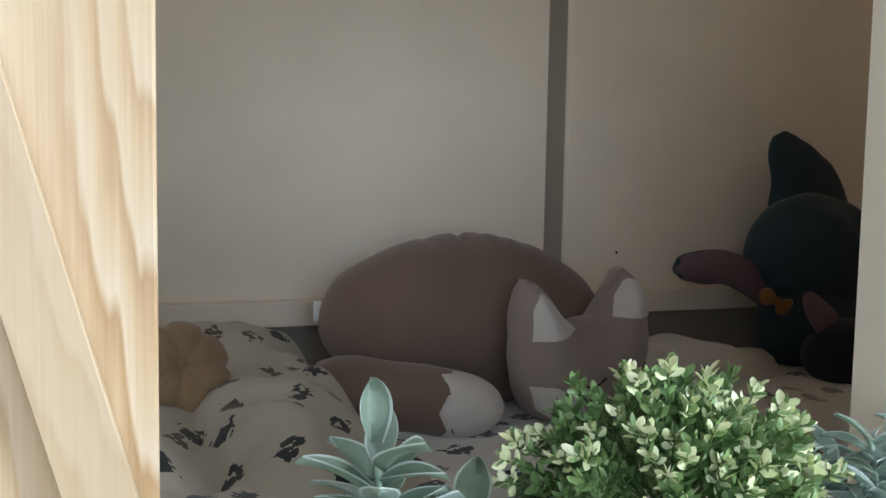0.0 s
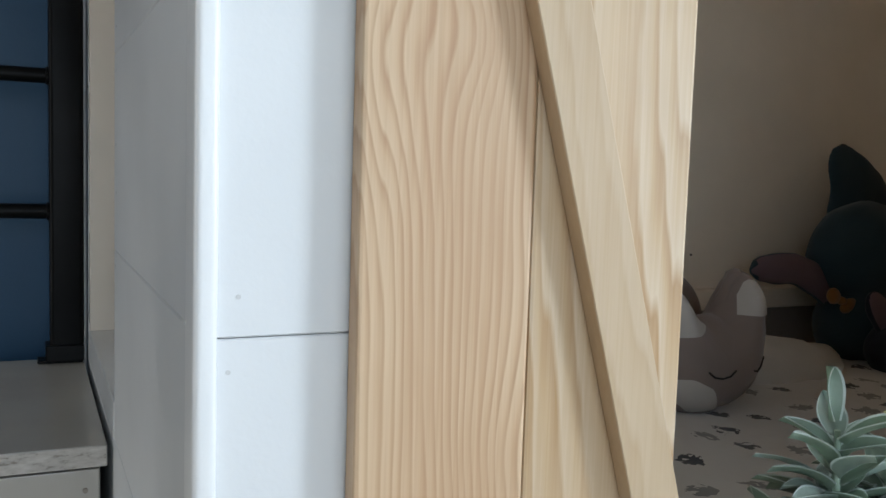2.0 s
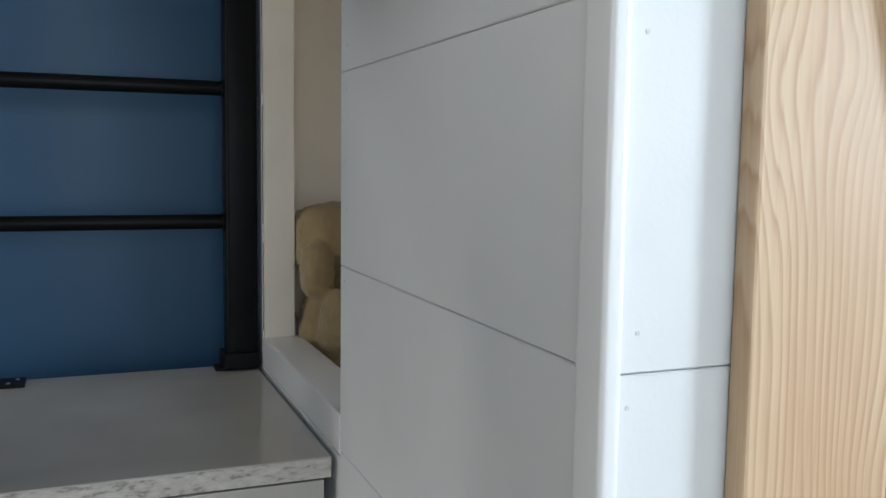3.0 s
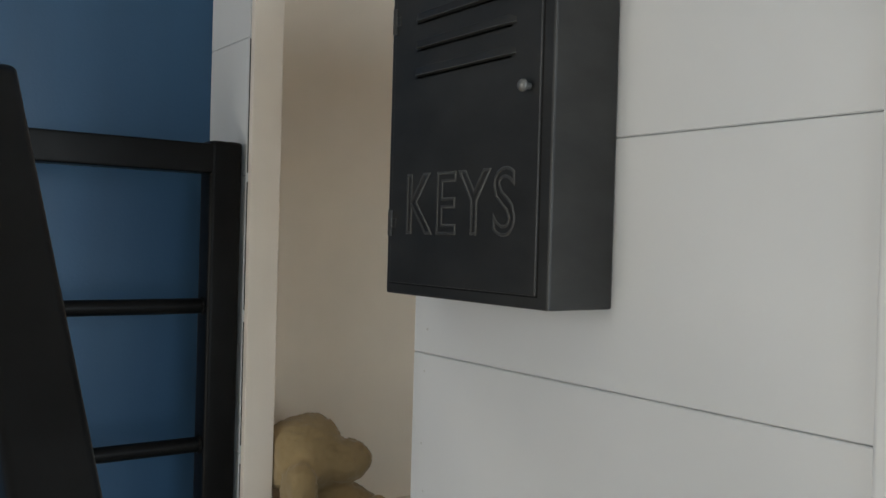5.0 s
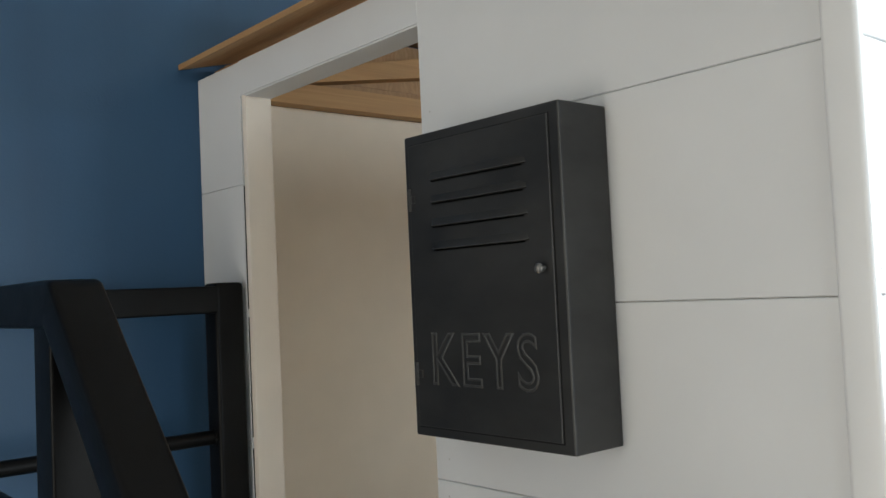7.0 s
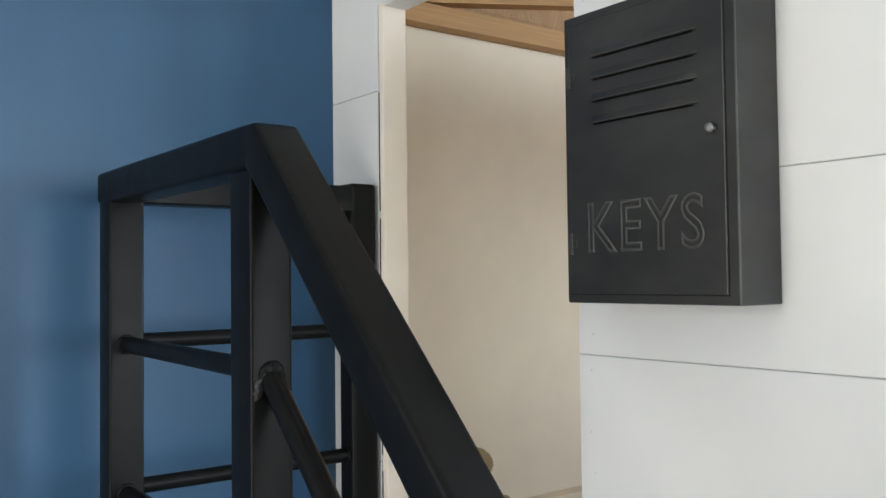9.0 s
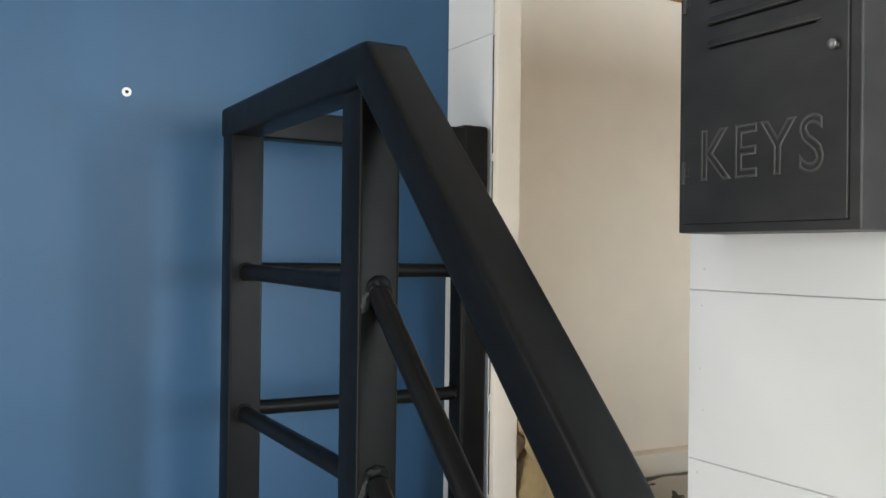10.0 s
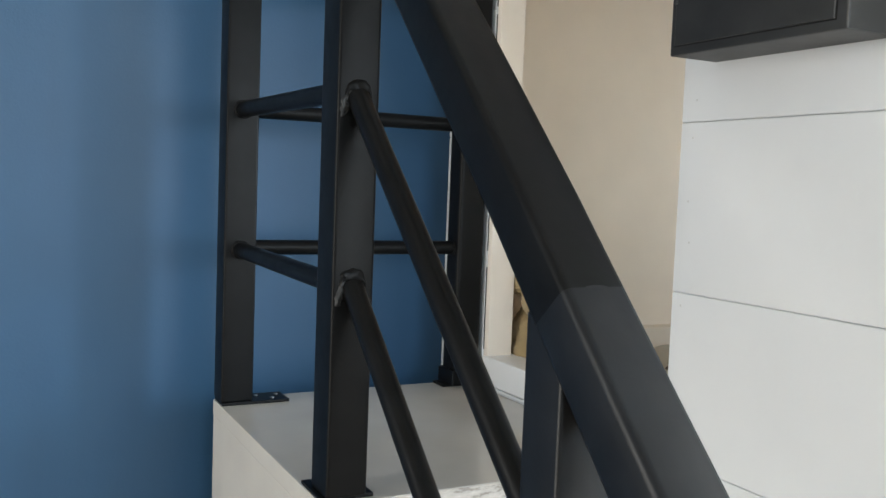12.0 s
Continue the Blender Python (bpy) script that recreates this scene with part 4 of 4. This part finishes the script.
# honey-coloured plush bear by the doorway, one plain mesh
bm = bm_ball((0.150, 0.955, 0.83), (0.098, 0.085, 0.118), None, 110, 80)
for c, r in (((0.105, 0.965, 0.985), (0.07, 0.062, 0.06)), ((0.158, 0.938, 0.976), (0.046, 0.040, 0.036)), ((0.068, 0.905, 0.945), (0.030, 0.03, 0.042)), ((0.10, 0.875, 0.85), (0.035, 0.045, 0.07)), ((0.185, 0.875, 0.865), (0.036, 0.04, 0.07)), ((0.20, 0.84, 0.75), (0.045, 0.07, 0.045)), ((0.095, 0.83, 0.75), (0.04, 0.07, 0.045))):
    bm_ball(c, r, None, 90, 60, bm)
rumpled(bm, 0.006, 26)
for v in bm.verts:
    v.co.x = max(v.co.x, 0.049)
bm = one_skin(bm, 0.004)
rumpled(bm, 0.0024, 120, 1.0)
rumpled(bm, 0.0016, 290, 2.0)
for v in bm.verts:
    v.co.x = max(v.co.x, 0.049)
bear = tagged(part("plush_bear", bm, BEAR, None, "honey-coloured plush bear sitting by the doorway", 180), "", "soft toy")


# ---------------------------------------------------------------- window box and plants
box = empty("window_box", (0.545, -0.075, 0.74), "white wooden window box under the window opening", "window box")
for x0, x1, y0, y1, z0, z1 in ((0.30, 0.84, -0.13, -0.118, 0.74, 0.845), (0.30, 0.84, -0.013, -0.001, 0.74, 0.845), (0.30, 0.312, -0.118, -0.013, 0.74, 0.845), (0.828, 0.84, -0.118, -0.013, 0.74, 0.845), (0.312, 0.828, -0.118, -0.013, 0.74, 0.752)):
    part("board", bm_box(x0, x1, y0, y1, z0, z1, 0.001), WHITE_TRIM, box)
part("filling", rumpled(bm_box(0.313, 0.827, -0.1175, -0.0135, 0.7525, 0.80), 0.0, 1), TAUPE, box)


def blade(length, width, cup, droop, n=12, blunt=False):
    """An oval leaf along +z, face to +x, cupped and drooping, with a frosted rim as its second material."""
    bm = bmesh.new()
    rows = []
    cols = (-1, -0.88, -0.45, 0, 0.45, 0.88, 1)
    for s in range(n + 1):
        t = s / n
        w = width * max(0.02, math.sin(math.pi * (0.06 + 0.935 * t ** (1.25 if blunt else 0.85)))) ** (0.6 if blunt else 0.9)
        zz, xx = length * t * (1 - 0.18 * droop * t), length * droop * t * t * 0.75
        rows.append([bm.verts.new((xx + cup * width * (1 - u * u) * 0.5 + (0.0012 if u == 0 else 0), u * w / 2, zz)) for u in cols])
    for a, b in zip(rows, rows[1:]):
        for q in range(6):
            f = bm.faces.new((a[q], a[q + 1], b[q + 1], b[q]))
            f.material_index = 1 if q in (0, 5) else 0
    bmesh.ops.solidify(bm, geom=bm.faces[:], thickness=0.0012)
    return bm


def rosette(thing, foot_at, stems, rng, mats, size=1.0):
    """Upright shoots with paired oval leaves, opening outwards towards the base."""
    for lean, az, high in stems:
        base = Vector(foot_at)
        tp = Vector((foot_at[0] + lean * math.cos(az), foot_at[1] + 0.55 * lean * math.sin(az), high))
        part("stem", bm_tube([base, base.lerp(tp, 0.5) + Vector((0, 0, 0.004)), tp - Vector((0, 0, 0.01))], [0.003, 0.0026, 0.002], 8), SAGE, thing, smooth=60)
        tiers = 10
        for q in range(tiers):
            f = q / (tiers - 1)
            last = q == tiers - 1
            at = base.lerp(tp, 0.42 + (0.55 if last else 0.53) * f)
            for side in (0,) if last else (0, 1):
                turn = az + 0.6 + q * 2.1 + side * math.pi + rng.uniform(-0.3, 0.3)
                tilt = 66 - 30 * f + rng.uniform(-12, 10)
                length = size * rng.uniform(0.040, 0.055) * (1.08 - 0.16 * f)
                bend = rng.uniform(0.3, 0.85)
                roll = radians(rng.uniform(-22, 22))
                if last and high > 0.92:
                    tilt, bend, length, turn, roll = 5, 0.06, size * 0.037, math.pi / 2, 0.2
                elif last:
                    tilt = 45
                bm = blade(length, length * (0.56 if last and high > 0.92 else rng.uniform(0.38, 0.50)), rng.uniform(0.25, 0.6), bend, 12, last and high > 0.92)
                moved(bm, Matrix.Translation(at) @ Matrix.Rotation(turn, 4, "Z") @ Matrix.Rotation(radians(tilt), 4, "Y") @ Matrix.Rotation(roll, 4, "Z"))
                part("leaf", bm, (mats[rng.random() < 0.2], FROST), thing, smooth=60)


rng = random.Random(4)
plant = empty("felt_leaf_plant", (0.42, -0.045, 0.80), "pale sage artificial plant with felted oval leaves", "plant", "plants in the window box")
rosette(plant, (0.418, -0.045, 0.80), [(0.006, 2.9, 0.936), (0.052, 0.1, 0.886), (0.05, 2.8, 0.866), (0.074, -0.5, 0.874), (0.045, -1.4, 0.872), (0.060, 3.7, 0.860), (0.098, 0.3, 0.870), (0.03, 1.4, 0.886)], rng, (SAGE, SAGE_BLUE))
plant = empty("frosted_plant", (0.775, -0.045, 0.80), "pale frosted artificial plant with small leaves", "plant", "plants in the window box")
rosette(plant, (0.785, -0.045, 0.80), [(0.02, 3.3, 0.915), (0.05, 2.9, 0.900), (0.03, 0.3, 0.915), (0.055, -2.2, 0.882), (0.045, -0.6, 0.895)], rng, (SAGE_BLUE, SAGE), 0.72)

bush = empty("boxwood_plant", (0.60, -0.052, 0.80), "dense round artificial boxwood with pale leaf tips", "plant", "plants in the window box")
leaves, tips, stalks = ([], []), ([], []), bmesh.new()


def small_leaf(store, at, way, length, width, roll):
    """Two-faced folded leaf, added to a list of vertices and faces."""
    vs, fs = store
    q = way.to_track_quat("Z", "Y") @ Euler((0, 0, roll)).to_quaternion()
    i = len(vs)
    for u, w, d in ((0, 0, 0), (-0.5, 0.38, 0.16), (-0.36, 0.8, 0.1), (0, 1, 0.04), (0.36, 0.8, 0.1), (0.5, 0.38, 0.16), (0, 0.5, 0.0)):
        vs.append(at + q @ Vector((u * width, -d * width * 1.4, w * length)))
    fs.extend(((i, i + 1, i + 6), (i + 1, i + 2, i + 6), (i + 2, i + 3, i + 6), (i + 3, i + 4, i + 6), (i + 4, i + 5, i + 6), (i + 5, i, i + 6)))


heart = Vector((0.600, -0.052, 0.865))
sprigs = 265
for s in range(sprigs):
    el = math.asin(1 - 1.55 * (s + 0.5) / sprigs)
    az = s * 2.39996 + rng.uniform(-0.2, 0.2)
    d = Vector((math.cos(el) * math.cos(az), 0.74 * math.cos(el) * math.sin(az), math.sin(el)))
    reach = 0.099 * (rng.uniform(0.80, 1.06) if rng.random() < 0.85 else rng.uniform(1.06, 1.15))
    end = heart + Vector((d.x * reach * 1.06, d.y * reach, d.z * reach * 0.98))
    start = heart + d * 0.035
    if end.y > 0.06 or end.z < 0.815:
        continue
    bm_rod(start, end, 0.0011, 5, stalks, 0.0006)
    way = (end - start).normalized()
    side = way.orthogonal().normalized()
    for q in range(9):
        t = 0.35 + 0.65 * q / 8
        at = start.lerp(end, t)
        for h in (0, 1):
            out = Matrix.Rotation(q * 1.57 + h * math.pi + rng.uniform(-0.4, 0.4), 3, way) @ side
            lw = (way * rng.uniform(0.5, 1.0) + out * rng.uniform(0.6, 1.0) + Vector((0, 0, 0.15))).normalized()
            small_leaf(leaves, at, lw, rng.uniform(0.0075, 0.0115), rng.uniform(0.0036, 0.006), rng.uniform(0, 6.28))
    # Pale tips weighted towards +x: the bush's brighter side put into leaf colour.
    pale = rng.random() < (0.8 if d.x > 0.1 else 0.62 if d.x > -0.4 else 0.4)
    for q in range(8):
        out = Matrix.Rotation(q * 2.4 + rng.uniform(-0.3, 0.3), 3, way) @ side
        lw = (way * (0.25 + 0.12 * q) + out * rng.uniform(0.8, 1.1) + Vector((0, 0, 0.25))).normalized()
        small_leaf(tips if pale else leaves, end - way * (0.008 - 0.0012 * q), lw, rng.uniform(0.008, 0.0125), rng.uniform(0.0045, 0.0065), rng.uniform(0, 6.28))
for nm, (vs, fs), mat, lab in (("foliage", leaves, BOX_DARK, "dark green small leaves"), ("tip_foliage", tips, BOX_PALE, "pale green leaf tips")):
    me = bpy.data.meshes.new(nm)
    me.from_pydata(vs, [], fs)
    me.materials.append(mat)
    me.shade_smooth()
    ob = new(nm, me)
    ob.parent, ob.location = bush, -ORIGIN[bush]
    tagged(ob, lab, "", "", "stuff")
part("stem", stalks, STEM, bush, smooth=60)
